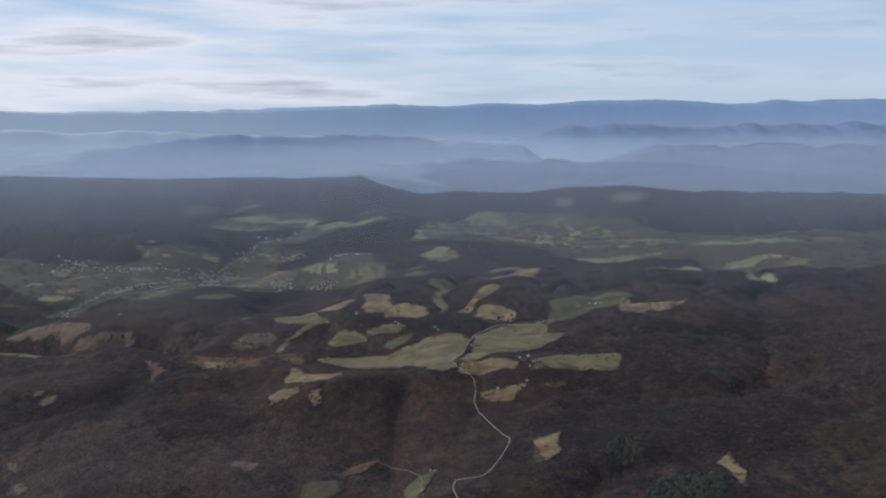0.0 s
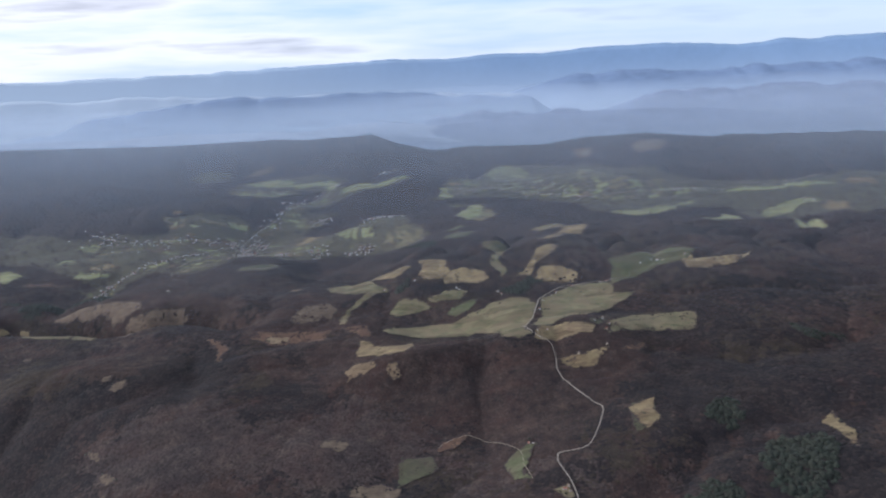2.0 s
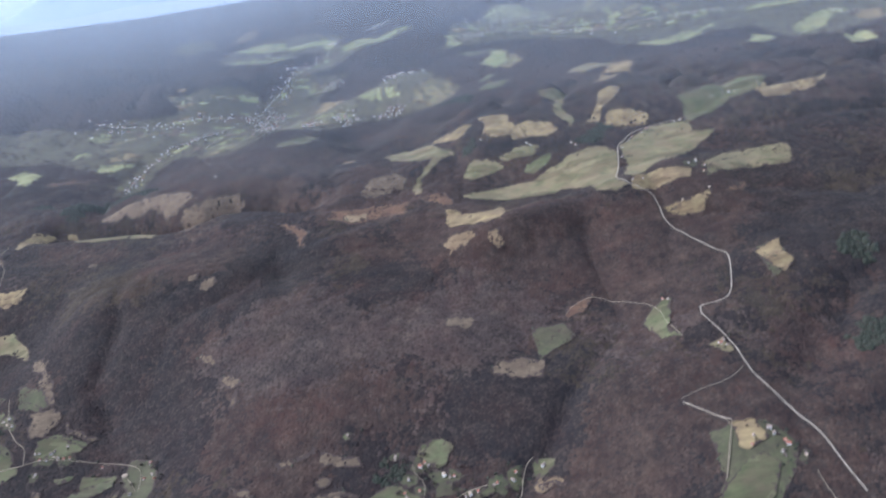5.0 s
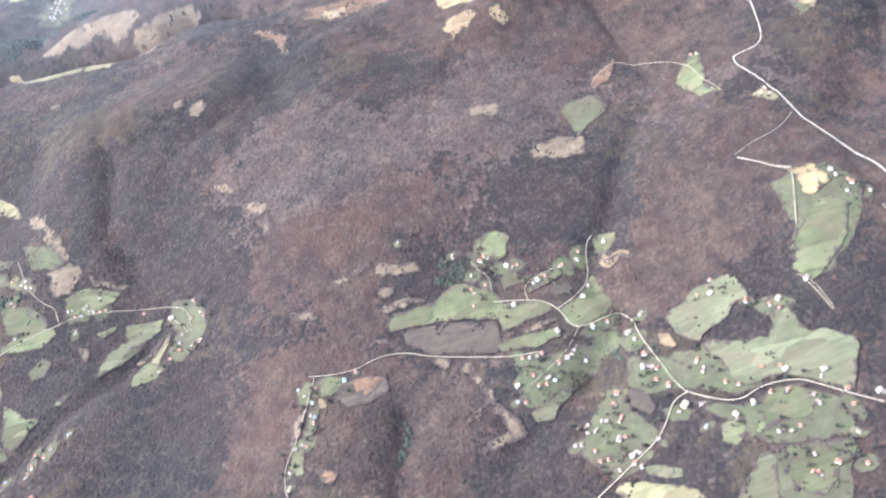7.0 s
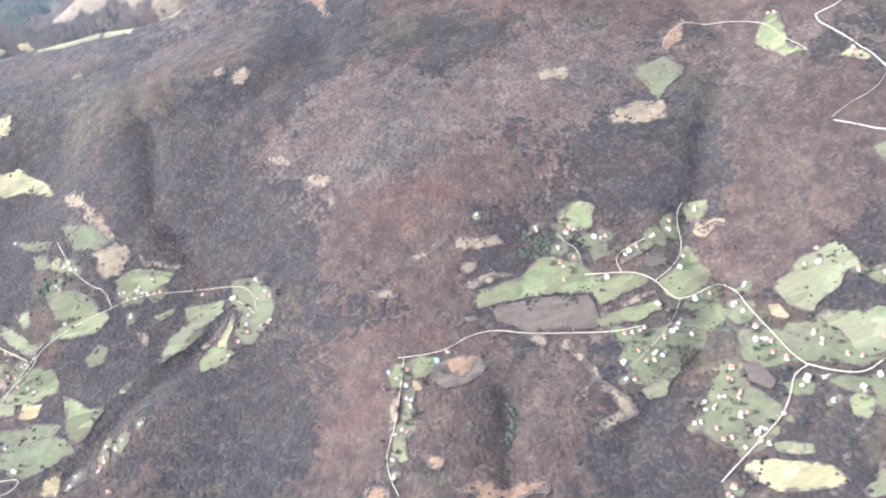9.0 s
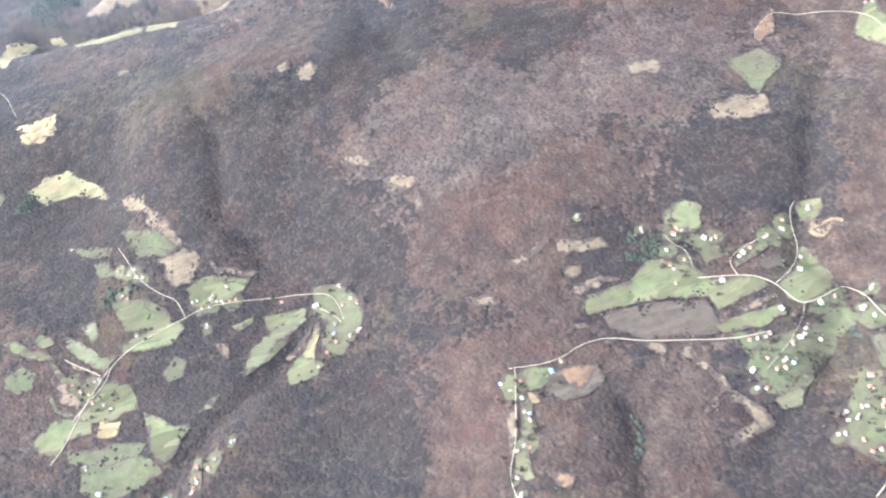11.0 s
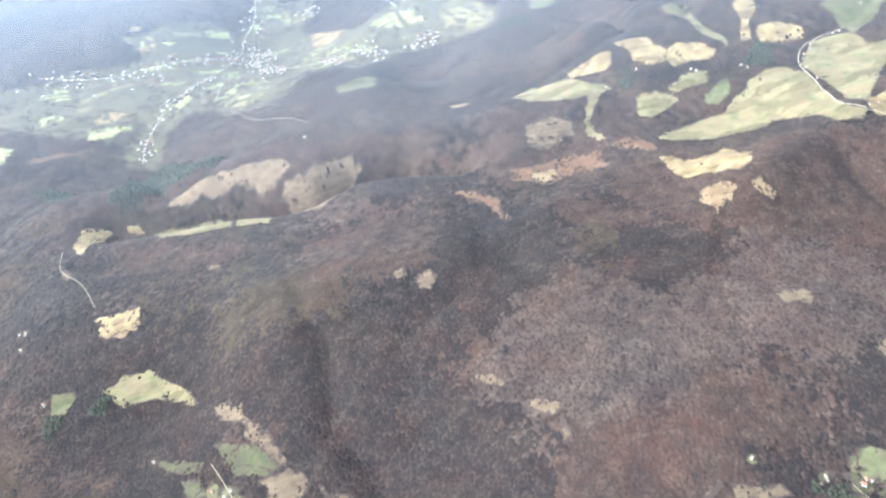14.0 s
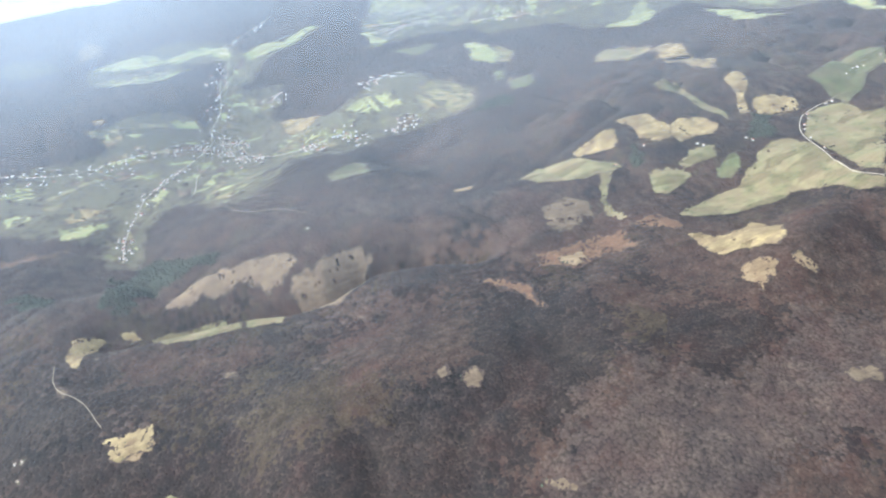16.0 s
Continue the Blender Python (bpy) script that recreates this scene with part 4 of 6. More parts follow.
field("green", (-59, 847), (-38, 855), (-26, 857), (-41, 835), (-55, 830), (-63, 838))
field("hay", (-20, 992), (26, 1022), (8, 975), (-2, 939), (8, 918), (1, 898), (-4, 912), (-15, 931), (-1, 976), (-17, 981))
field("dry", (46, 965), (74, 974), (60, 945), (40, 929), (30, 905), (15, 903), (33, 933))
field("dry", (42, 920), (71, 922), (85, 907), (81, 895), (52, 892), (31, 899))
field("rust", (-255, 818), (-241, 812), (-222, 814), (-200, 817), (-179, 808), (-184, 794), (-175, 777), (-194, 779), (-208, 788), (-223, 784), (-237, 781), (-248, 791), (-257, 799))
field("sand", (-243, 800), (-219, 803), (-218, 791), (-234, 786), (-243, 791))
field("scrub", (-215, 872), (-190, 877), (-177, 862), (-188, 840), (-212, 831), (-227, 837))
field("rust", (-168, 809), (-144, 810), (-135, 789), (-146, 778), (-162, 795))
field("rust", (-307, 812), (-291, 803), (-284, 795), (-274, 782), (-277, 773), (-279, 752), (-283, 758), (-286, 774), (-293, 790))
field("heath", (-432, 922), (-420, 926), (-401, 927), (-379, 931), (-361, 927), (-354, 919), (-362, 916), (-385, 866), (-399, 853), (-414, 865), (-425, 914))
field("heath", (-530, 961), (-513, 974), (-491, 980), (-462, 961), (-432, 960), (-415, 948), (-412, 932), (-428, 928), (-443, 930), (-459, 943), (-478, 947), (-502, 952), (-521, 957))
field("hay", (-545, 946), (-530, 946), (-508, 940), (-485, 935), (-473, 891), (-475, 882), (-492, 884), (-514, 888), (-535, 894))
field("hay", (-471, 892), (-453, 924), (-441, 871), (-445, 865), (-462, 875), (-471, 877))
field("dry", (-567, 960), (-556, 958), (-551, 948), (-560, 950), (-566, 955))
field("dry", (-608, 933), (-603, 958), (-590, 962), (-577, 957), (-584, 949), (-594, 922), (-598, 905), (-604, 914))
field("sand", (-250, 990), (-237, 978), (-231, 970), (-240, 970), (-250, 981))
field("green", (-338, 1121), (-315, 1135), (-288, 1142), (-299, 1093), (-321, 1092), (-345, 1094))
field("dry", (-583, 801), (-574, 801), (-561, 796), (-554, 806), (-551, 798), (-555, 785), (-568, 791), (-576, 788), (-583, 792))
field("scrub", (-375, 723), (-365, 726), (-366, 717), (-374, 716))
field("scrub", (-360, 715), (-351, 715), (-348, 708), (-355, 698), (-361, 702), (-361, 709))
field("green", (-48, 1775), (2, 1760), (40, 1797), (25, 1730), (-33, 1664))
field("lea", (37, 1677), (12, 1491), (10, 1417), (-18, 1368), (-39, 1399))
field("green", (-36, 1349), (-23, 1332), (-50, 1285), (-58, 1295))
field("green", (-45, 1278), (-6, 1281), (-31, 1226), (-60, 1231))
field("hay", (84, 1277), (149, 1308), (158, 1253), (102, 1171), (73, 1178), (70, 1240))
field("hay", (87, 760), (115, 786), (156, 793), (175, 787), (163, 758), (136, 749), (110, 748), (88, 744))
field("dry", (33, 702), (48, 702), (69, 700), (63, 689), (54, 685), (36, 690))
field("dry", (196, 898), (222, 902), (252, 900), (282, 921), (265, 896), (238, 880), (206, 876))
field("rust", (88, 713), (104, 726), (99, 709), (88, 701))
patchwork(19, 20, (-649, 1412), (-621, 1437), (-585, 1455), (-548, 1458), (-524, 1476), (-489, 1467), (-450, 1483), (-431, 1481), (-453, 1423), (-484, 1363), (-501, 1323), (-514, 1332), (-532, 1371), (-548, 1396), (-579, 1376), (-606, 1367), (-634, 1382))
field("lea", (-696, 1431), (-683, 1447), (-656, 1433), (-648, 1389), (-675, 1397), (-695, 1409))
patchwork(19, 10, (-583, 1533), (-554, 1546), (-536, 1527), (-515, 1543), (-480, 1576), (-451, 1567), (-434, 1538), (-429, 1500), (-457, 1484), (-488, 1474), (-523, 1483), (-539, 1503), (-564, 1515))
patchwork(19, 70, (-486, 1332), (-455, 1408), (-429, 1406), (-418, 1371), (-399, 1296), (-383, 1261), (-405, 1207), (-429, 1190), (-441, 1170), (-459, 1209), (-471, 1253), (-479, 1265), (-487, 1257), (-499, 1268))
field("lea", (-525, 1267), (-502, 1303), (-494, 1285), (-506, 1255), (-524, 1245), (-532, 1258))
patchwork(19, 60, (-540, 1248), (-529, 1256), (-521, 1243), (-533, 1220), (-540, 1197), (-544, 1156), (-552, 1132), (-565, 1148), (-572, 1164), (-576, 1199), (-562, 1218), (-551, 1237))
field("dry", (-619, 1287), (-600, 1311), (-569, 1280), (-576, 1257), (-601, 1266), (-619, 1262))
field("lea", (-631, 1254), (-601, 1250), (-571, 1247), (-566, 1233), (-591, 1227), (-620, 1226))
field("hay", (-654, 1364), (-620, 1349), (-616, 1312), (-635, 1318))
field("lea", (-691, 1343), (-679, 1350), (-663, 1349), (-650, 1305), (-668, 1304), (-688, 1308))
field("rust", (-683, 1221), (-655, 1218), (-626, 1213), (-610, 1205), (-638, 1202), (-681, 1194))
field("green", (-599, 1191), (-577, 1188), (-563, 1167), (-557, 1142), (-573, 1159), (-583, 1174))
patchwork(19, 30, (-366, 1318), (-333, 1417), (-307, 1417), (-287, 1391), (-266, 1376), (-242, 1369), (-236, 1341), (-247, 1309), (-283, 1290), (-317, 1268), (-346, 1267))
field("lea", (-246, 1385), (-215, 1400), (-192, 1392), (-177, 1385), (-171, 1334), (-202, 1344), (-224, 1350))
field("hay", (-147, 1364), (-124, 1377), (-93, 1359), (-88, 1286), (-118, 1248), (-140, 1273), (-156, 1292), (-159, 1326))
patchwork(19, 40, (-227, 1343), (-193, 1325), (-166, 1309), (-143, 1265), (-169, 1282), (-204, 1296), (-227, 1322))
field("dry", (-312, 1511), (-298, 1497), (-268, 1432), (-304, 1393), (-327, 1444))
patchwork(19, 50, (-389, 1519), (-352, 1532), (-321, 1512), (-333, 1459), (-367, 1458), (-394, 1465))
patchwork(19, 70, (-378, 1615), (-371, 1668), (-342, 1815), (-312, 1928), (-299, 1906), (-305, 1821), (-343, 1681), (-337, 1643), (-304, 1625), (-278, 1655), (-305, 1580), (-344, 1571), (-383, 1545), (-406, 1534), (-398, 1578))
field("lea", (-419, 2113), (-381, 2137), (-343, 2153), (-303, 2094), (-310, 1938), (-333, 1942), (-345, 2053), (-378, 2062), (-417, 2013), (-434, 2063))
field("lea", (-577, 2161), (-530, 2197), (-482, 2190), (-437, 2177), (-424, 2052), (-480, 2052), (-533, 2102))
patchwork(19, 15, (-578, 2029), (-536, 2033), (-494, 1991), (-442, 1988), (-400, 1979), (-438, 1904), (-489, 1907), (-547, 1952))
field("lea", (-293, 1931), (-267, 1943), (-213, 1931), (-170, 1958), (-127, 1946), (-165, 1935), (-212, 1891), (-258, 1883), (-293, 1882))
patchwork(19, 30, (-50, 1935), (-16, 1964), (72, 2006), (167, 1982), (257, 1892), (310, 1842), (294, 1816), (239, 1857), (167, 1925), (99, 1944), (21, 1933), (-31, 1822), (-78, 1785), (-69, 1843))
field("scrub", (-605, 2371), (-592, 2525), (-564, 2555), (-540, 2417), (-544, 2329), (-575, 2306), (-599, 2292))
field("sand", (-572, 1575), (-553, 1571), (-552, 1562), (-568, 1555))
patchwork(19, 10, (-42, 1908), (29, 2132), (107, 2194), (189, 2132), (238, 2074), (320, 2061), (341, 1906), (354, 1855), (438, 1884), (450, 1834), (514, 1803), (418, 1768), (346, 1768), (271, 1819), (203, 1858), (129, 1879), (53, 1878), (-13, 1839))
field("lea", (49, 2217), (105, 2334), (165, 2310), (177, 2156), (101, 2122))
field("lea", (239, 1504), (310, 1536), (418, 1687), (474, 1717), (358, 1520), (283, 1474))
field("hay", (-20, 1448), (20, 1450), (37, 1415), (4, 1366), (-18, 1384))
field("dry", (-51, 1267), (-36, 1297), (-37, 1242), (-48, 1228))
field("dry", (43, 995), (100, 1155), (175, 1408), (137, 1145), (86, 1027), (56, 993))
field("lea", (518, 1503), (623, 1651), (684, 1686), (703, 1653), (610, 1524), (511, 1392), (481, 1389))
field("dry", (620, 1480), (723, 1648), (680, 1500), (636, 1394), (590, 1360))
field("sand", (793, 1768), (820, 1799), (879, 1776), (861, 1741))
field("lea", (503, 1768), (595, 1787), (667, 1784), (762, 1806), (793, 1768), (663, 1747), (572, 1758))
field("heath", (472, 2349), (577, 2503), (627, 2501), (514, 2156), (462, 2182))
field("heath", (332, 2456), (397, 2447), (336, 2220), (324, 2318))
field("lea", (296, 1201), (469, 1539), (459, 1429), (331, 1182))
field("lea", (443, 1199), (503, 1255), (500, 1196), (417, 1075))
field("lea", (-760, 1264), (-743, 1283), (-699, 1244), (-715, 1207))
field("green", (-475, 595), (-467, 599), (-439, 587), (-431, 590), (-439, 581), (-452, 577), (-473, 580))
field("pasture", (-444, 537), (-429, 546), (-407, 548), (-406, 542), (-426, 536), (-438, 524), (-452, 519))
field("green", (-426, 512), (-417, 521), (-409, 512), (-406, 500), (-417, 498), (-426, 500))
field("pasture", (-558, 601), (-545, 585), (-533, 565), (-531, 555), (-540, 563), (-557, 586))
field("scrub", (-489, 626), (-470, 627), (-462, 611), (-469, 598), (-485, 600))
field("pasture", (-546, 600), (-536, 600), (-534, 586), (-540, 582))
field("pasture", (-480, 504), (-472, 511), (-465, 512), (-472, 505))
field("scrub", (-239, 431), (-228, 426), (-231, 422), (-237, 423))
field("scrub", (-125, 456), (-115, 454), (-110, 448), (-116, 449), (-122, 448))
field("scrub", (-617, 895), (-611, 894), (-607, 882), (-614, 878))
field("scrub", (-354, 631), (-343, 625), (-332, 613), (-336, 612), (-351, 623))
field("scrub", (-162, 604), (-142, 602), (-139, 594), (-149, 584), (-165, 592))
field("scrub", (-500, 834), (-489, 828), (-488, 820), (-498, 824))
# fields beyond
field("grass", (-103, 581), (-79, 584), (-76, 563), (-89, 554), (-104, 543), (-104, 570))
field("scrub", (-133, 549), (-113, 551), (-100, 541), (-107, 528), (-128, 529), (-134, 539))
field("grass", (-28, 443), (-12, 446), (6, 443), (18, 424), (0, 400), (-12, 391), (-26, 383), (-40, 386), (-41, 402), (-30, 415), under=0.36)
field("dry", (199, 920), (211, 927), (218, 909), (264, 904), (250, 882), (216, 879), (195, 878))
field("hay", (84, 743), (97, 760), (143, 784), (179, 785), (165, 752), (151, 745), (130, 755), (80, 733))
field("dry", (11, 726), (20, 747), (42, 753), (71, 748), (67, 731), (43, 727))
field("dry", (33, 695), (55, 702), (79, 712), (73, 701), (58, 684), (42, 687))
field("rust", (100, 721), (114, 730), (113, 718), (97, 702))
field("dry", (-586, 812), (-565, 807), (-551, 805), (-552, 792), (-575, 793))
field("green", (-43, 395), (-33, 409), (-17, 420), (-3, 422), (1, 414), (-5, 402), (-15, 392), (-27, 387), (-39, 382))
field("dry", (-13, 447), (0, 444), (2, 430), (-11, 426), (-15, 430))
field("dry", (69, 611), (93, 620), (90, 602), (90, 586), (75, 572), (71, 584))
field("green", (-31, 558), (-9, 580), (-4, 571), (-17, 541), (-11, 528), (-24, 534))
field("rust", (-76, 599), (-66, 607), (-50, 612), (-52, 603), (-66, 591), (-77, 589))
field("hay", (0, 514), (11, 518), (12, 500), (6, 499))
field("dry", (204, 579), (218, 590), (219, 554), (209, 536))

# lanes and roads
road("lane", 2.0, (-329, 368), (-331, 378), (-330, 390), (-326, 396), (-320, 405), (-306, 443))
road("lane", 2.0, (-309, 445), (-292, 440), (-279, 440), (-268, 444), (-252, 442), (-238, 433), (-216, 423), (-194, 413), (-178, 410))
road("lane", 2.2, (-193, 456), (-174, 448), (-166, 443), (-160, 434), (-158, 422), (-155, 416), (-139, 417), (-130, 420), (-125, 411), (-127, 398), (-126, 383), (-125, 375), (-124, 362), (-121, 352))
road("lane", 2.0, (-160, 434), (-146, 439), (-135, 451), (-132, 463), (-128, 472), (-123, 475))
road("lane", 1.8, (-174, 448), (-174, 456), (-170, 461), (-153, 463))
road("track", 1.4, (-197, 487), (-195, 479), (-190, 474), (-192, 463))
road("track", 1.5, (-155, 416), (-163, 407), (-178, 398), (-191, 392))
road("lane", 2.6, (-121, 352), (-129, 351), (-136, 342), (-145, 334), (-158, 329), (-176, 322), (-185, 318))
road("lane", 2.8, (-121, 353), (-114, 345), (-101, 336), (-89, 340), (-74, 337), (-68, 334), (-55, 321), (-43, 311))
road("lane", 2.4, (-554, 531), (-543, 542), (-532, 551), (-529, 560), (-517, 567), (-498, 572), (-479, 575))
road("lane", 1.8, (-479, 575), (-483, 592), (-491, 597), (-506, 619), (-510, 634), (-516, 651))
road("lane", 1.5, (-479, 575), (-467, 578), (-444, 574), (-418, 566), (-403, 561), (-388, 552), (-385, 540), (-385, 530))
road("track", 2.0, (-397, 546), (-390, 537), (-387, 529))
road("lane", 2.2, (-550, 475), (-536, 472), (-543, 466), (-550, 466))
road("track", 2.6, (-558, 578), (-545, 565), (-536, 556))
road("road", 2.6, (37, 392), (33, 410), (31, 429), (25, 444), (18, 471), (13, 489), (14, 517), (6, 542), (9, 553))
road("road", 2.4, (9, 553), (12, 554), (31, 555), (42, 581), (53, 613), (52, 621), (42, 639), (26, 679), (29, 700))
road("road", 1.8, (29, 700), (29, 716), (27, 723), (12, 735))
road("track", 1.6, (18, 407), (19, 397), (23, 382))
road("track", 1.6, (-12, 446), (-19, 432), (-28, 413))
road("track", 1.8, (-40, 384), (-38, 374), (-37, 363))
road("road", 1.8, (-32, 470), (-23, 458), (-12, 447))
road("road", 3.0, (13, 737), (5, 755), (17, 783), (28, 825), (32, 843), (53, 870), (83, 889), (120, 893))
road("track", 2.2, (-461, 1183), (-447, 1157), (-432, 1098), (-401, 1070), (-385, 1018))
road("road", 4.0, (-366, 1737), (-386, 1592), (-417, 1535), (-420, 1487), (-458, 1410), (-493, 1337), (-522, 1286), (-541, 1237), (-558, 1206), (-562, 1154))
road("road", 4.0, (-420, 1487), (-388, 1479), (-383, 1354), (-360, 1310), (-310, 1299))
road("road", 3.5, (-697, 1481), (-620, 1438), (-555, 1452), (-504, 1463), (-435, 1480))
road("track", 3.0, (-351, 1319), (-322, 1410), (-308, 1415), (-299, 1384))
road("road", 4.0, (-366, 1737), (-314, 1961), (-301, 2113), (-236, 2196), (-156, 2329))
road("track", 2.0, (-616, 922), (-618, 893), (-598, 869), (-585, 823))
road("road", 3.0, (-453, 1389), (-461, 1310), (-471, 1252))
road("road", 5, (-37, 1856), (84, 1938), (204, 1864), (320, 1815), (443, 1813), (628, 1779), (803, 1843))
road("lane", 2.2, (-531, 558), (-541, 547), (-548, 537), (-558, 518), (-568, 507))
road("track", 1.3, (-31, 468), (-23, 458), (-12, 446), (-18, 432), (-28, 413))
road("track", 1.3, (-42, 388), (-37, 381), (-36, 369), (-36, 363))
road("track", 1.4, (-76, 593), (-68, 603), (-56, 610), (-49, 610), (-28, 592), (-15, 570), (-16, 549), (-12, 528))
road("track", 1.3, (11, 486), (-1, 478), (-20, 476), (-32, 473))

# stands of conifers, as plan outlines
CONIFER_STANDS = [
    [(-160, 350), (-155, 355), (-155, 349), (-161, 344)],
    [(-136, 383), (-129, 381), (-130, 375), (-137, 376)],
    [(-403, 518), (-399, 535), (-391, 530), (-393, 512)],
    [(-534, 616), (-530, 624), (-513, 618), (-505, 608), (-517, 605)],
    [(-14, 867), (14, 895), (39, 901), (39, 879), (10, 858)],
    [(-121, 891), (-107, 906), (-96, 902), (-107, 879)],
    [(-219, 486), (-213, 491), (-201, 490), (-199, 483), (-209, 480)],
    [(-580, 1122), (-558, 1114), (-534, 1130), (-481, 1040), (-472, 991), (-504, 991), (-549, 996), (-569, 963), (-573, 985)],
    [(-124, 1225), (-93, 1235), (-64, 1220), (-79, 1178), (-122, 1207)],
    [(132, 605), (156, 612), (153, 582), (141, 572), (125, 575)],
    [(153, 554), (184, 570), (198, 557), (189, 517), (169, 492), (142, 495), (133, 515)],
    [(-596, 736), (-592, 751), (-581, 752), (-581, 733)],
    [(-627, 727), (-626, 741), (-612, 738), (-617, 723)],
    [(86, 505), (110, 522), (115, 496), (105, 481), (82, 485)],
    [(252, 751), (266, 727), (301, 735), (270, 713), (250, 714)],
    [(-271, 378), (-259, 399), (-259, 405), (-259, 395), (-266, 373), (-273, 367)],
    [(-126, 473), (-126, 467), (-135, 453), (-139, 441), (-134, 457)],
    [(-145, 394), (-140, 388), (-143, 381), (-147, 385)],
    [(-672, 1127), (-636, 1114), (-625, 1051), (-651, 1066)],
]
# stands of one look in the woods: (x, y, reach)
RUSSET_STANDS = [
    (-317, 448, 30), (-285, 466, 25), (-113, 422, 30), (-61, 454, 35), (-339, 413, 30), (-277, 407, 25), (-260, 361, 30), (-321, 543, 22),
    (-381, 779, 30), (-351, 731, 25), (-95, 676, 40), (-155, 606, 35), (-494, 841, 25), (-554, 883, 25),
    (-266, 584, 40), (-288, 531, 35), (-81, 436, 35), (-49, 466, 40), (-282, 407, 30), (-274, 361, 35), (-341, 428, 30),
    (-249, 544, 40), (-314, 620, 30), (-155, 466, 15), (-405, 638, 30), (-351, 748, 30), (-419, 761, 25), (-267, 669, 30),
    (-397, 792, 20), (-301, 925, 30), (-338, 893, 30), (-393, 943, 40), (-231, 851, 40), (-55, 677, 50), (38, 673, 40),
    (-117, 728, 40), (-10, 562, 30), (-198, 715, 50),
]
# some of these dark stands paint in the shade of slopes turned from the sun
GREY_STANDS = [
    (-592, 706, 30), (-560, 710, 22), (-590, 654, 28), (-559, 629, 20), (-507, 539, 22), (-534, 487, 25), (-429, 614, 18), (-380, 585, 30), (-358, 552, 22), (-445, 490, 25), (-467, 510, 20),
    (-407, 604, 38), (-429, 639, 25), (-376, 614, 22), (-537, 673, 20), (-197, 354, 22), (-217, 345, 22), (-105, 494, 20), (-233, 492, 14),
    (-619, 802, 25), (-320, 873, 25), (-317, 734, 25), (-294, 716, 22), (-167, 728, 25), (-172, 670, 25), (-214, 755, 20),
    (-420, 618, 45), (-505, 719, 45), (-367, 563, 30), (-136, 510, 30), (-106, 486, 22), (-461, 543, 35), (-409, 439, 35),
    (-497, 512, 25), (-51, 397, 30), (-324, 719, 30), (-183, 645, 45), (-279, 754, 25), (-585, 763, 40), (-211, 693, 30),
    (-634, 859, 40), (-455, 684, 30), (209, 665, 70), (121, 638, 50), (174, 517, 50), (150, 744, 50), (-307, 731, 50),
    (-372, 700, 50),
]
OLIVE_STANDS = [
    (-484, 733, 40), (-518, 814, 30), (-287, 702, 20), (-409, 707, 30), (-227, 702, 20), (-447, 752, 25), (55, 555, 30),
    (180, 700, 40),
]
PALE_STANDS = [
    (-249, 591, 40), (-161, 594, 35), (-265, 683, 30), (-176, 522, 22), (-230, 545, 25), (-277, 554, 20),
    (-290, 614, 35), (-278, 581, 30), (-341, 621, 25), (-178, 851, 15), (-326, 998, 12),
    (-161, 593, 40), (-255, 624, 35), (-126, 639, 40), (-22, 566, 40), (-107, 606, 30), (-149, 602, 25), (-252, 584, 25),
    (-286, 619, 20), (-177, 618, 20),
]


# ---- houses ----
def part(name, bm, material, parent, label=""):
    me = bpy.data.meshes.new(name)
    bm.to_mesh(me)
    bm.free()
    me.materials.append(material)
    ob = new(name, me)
    ob.parent = parent
    return tagged(ob, label)


def hull(bm, rings):
    """Quads between successive rings of points, closed at both ends."""
    loops = [[bm.verts.new(p) for p in r] for r in rings]
    n = len(loops[0])
    for r, s in zip(loops, loops[1:]):
        for i in range(n):
            bm.faces.new((r[i], r[(i + 1) % n], s[(i + 1) % n], s[i]))
    bm.faces.new(loops[0][::-1])
    bm.faces.new(loops[-1])


def box(bm, x0, x1, y0, y1, z0, z1):
    hull(bm, [[(x0, y0, z0), (x1, y0, z0), (x1, y1, z0), (x0, y1, z0)], [(x0, y0, z1), (x1, y0, z1), (x1, y1, z1), (x0, y1, z1)]])


def house(width, length, eaves, pitch, wall, roof, label, chimney=True):
    """A gabled house, standing at the origin, its foot sunk into the slope."""
    width, length, eaves = 0.5 * width, 0.5 * length, 0.55 * eaves
    thing = tagged(new("house"), label, "house", "hamlet houses")
    w, h = width / 2, length / 2
    ridge = eaves + w * pitch
    bm = bmesh.new()
    gable = lambda y: [(-w, y, -1.6), (w, y, -1.6), (w, y, eaves), (0, y, ridge), (-w, y, eaves)]
    hull(bm, [gable(-h), gable(h)])
    part("wall", bm, MAT[wall], thing)
    bm = bmesh.new()
    o, t = 0.18, 0.12
    for s in (-1, 1):
        foot, top = (s * (w + o), eaves - o * pitch), (0, ridge)
        prof = lambda y: [(foot[0], y, foot[1] + 0.03), (top[0], y, top[1] + 0.03), (top[0], y, top[1] + t + 0.06), (foot[0], y, foot[1] + t)]
        hull(bm, [prof(-h - o), prof(h + o)] if s > 0 else [prof(h + o), prof(-h - o)])
    cover = part("roof", bm, MAT[roof], thing)
    if chimney:
        bm = bmesh.new()
        box(bm, w * 0.25, w * 0.25 + 0.3, h * 0.3, h * 0.3 + 0.3, eaves, ridge + 0.35)
        part("chimney", bm, MAT["wall_cream"], cover)
    return thing


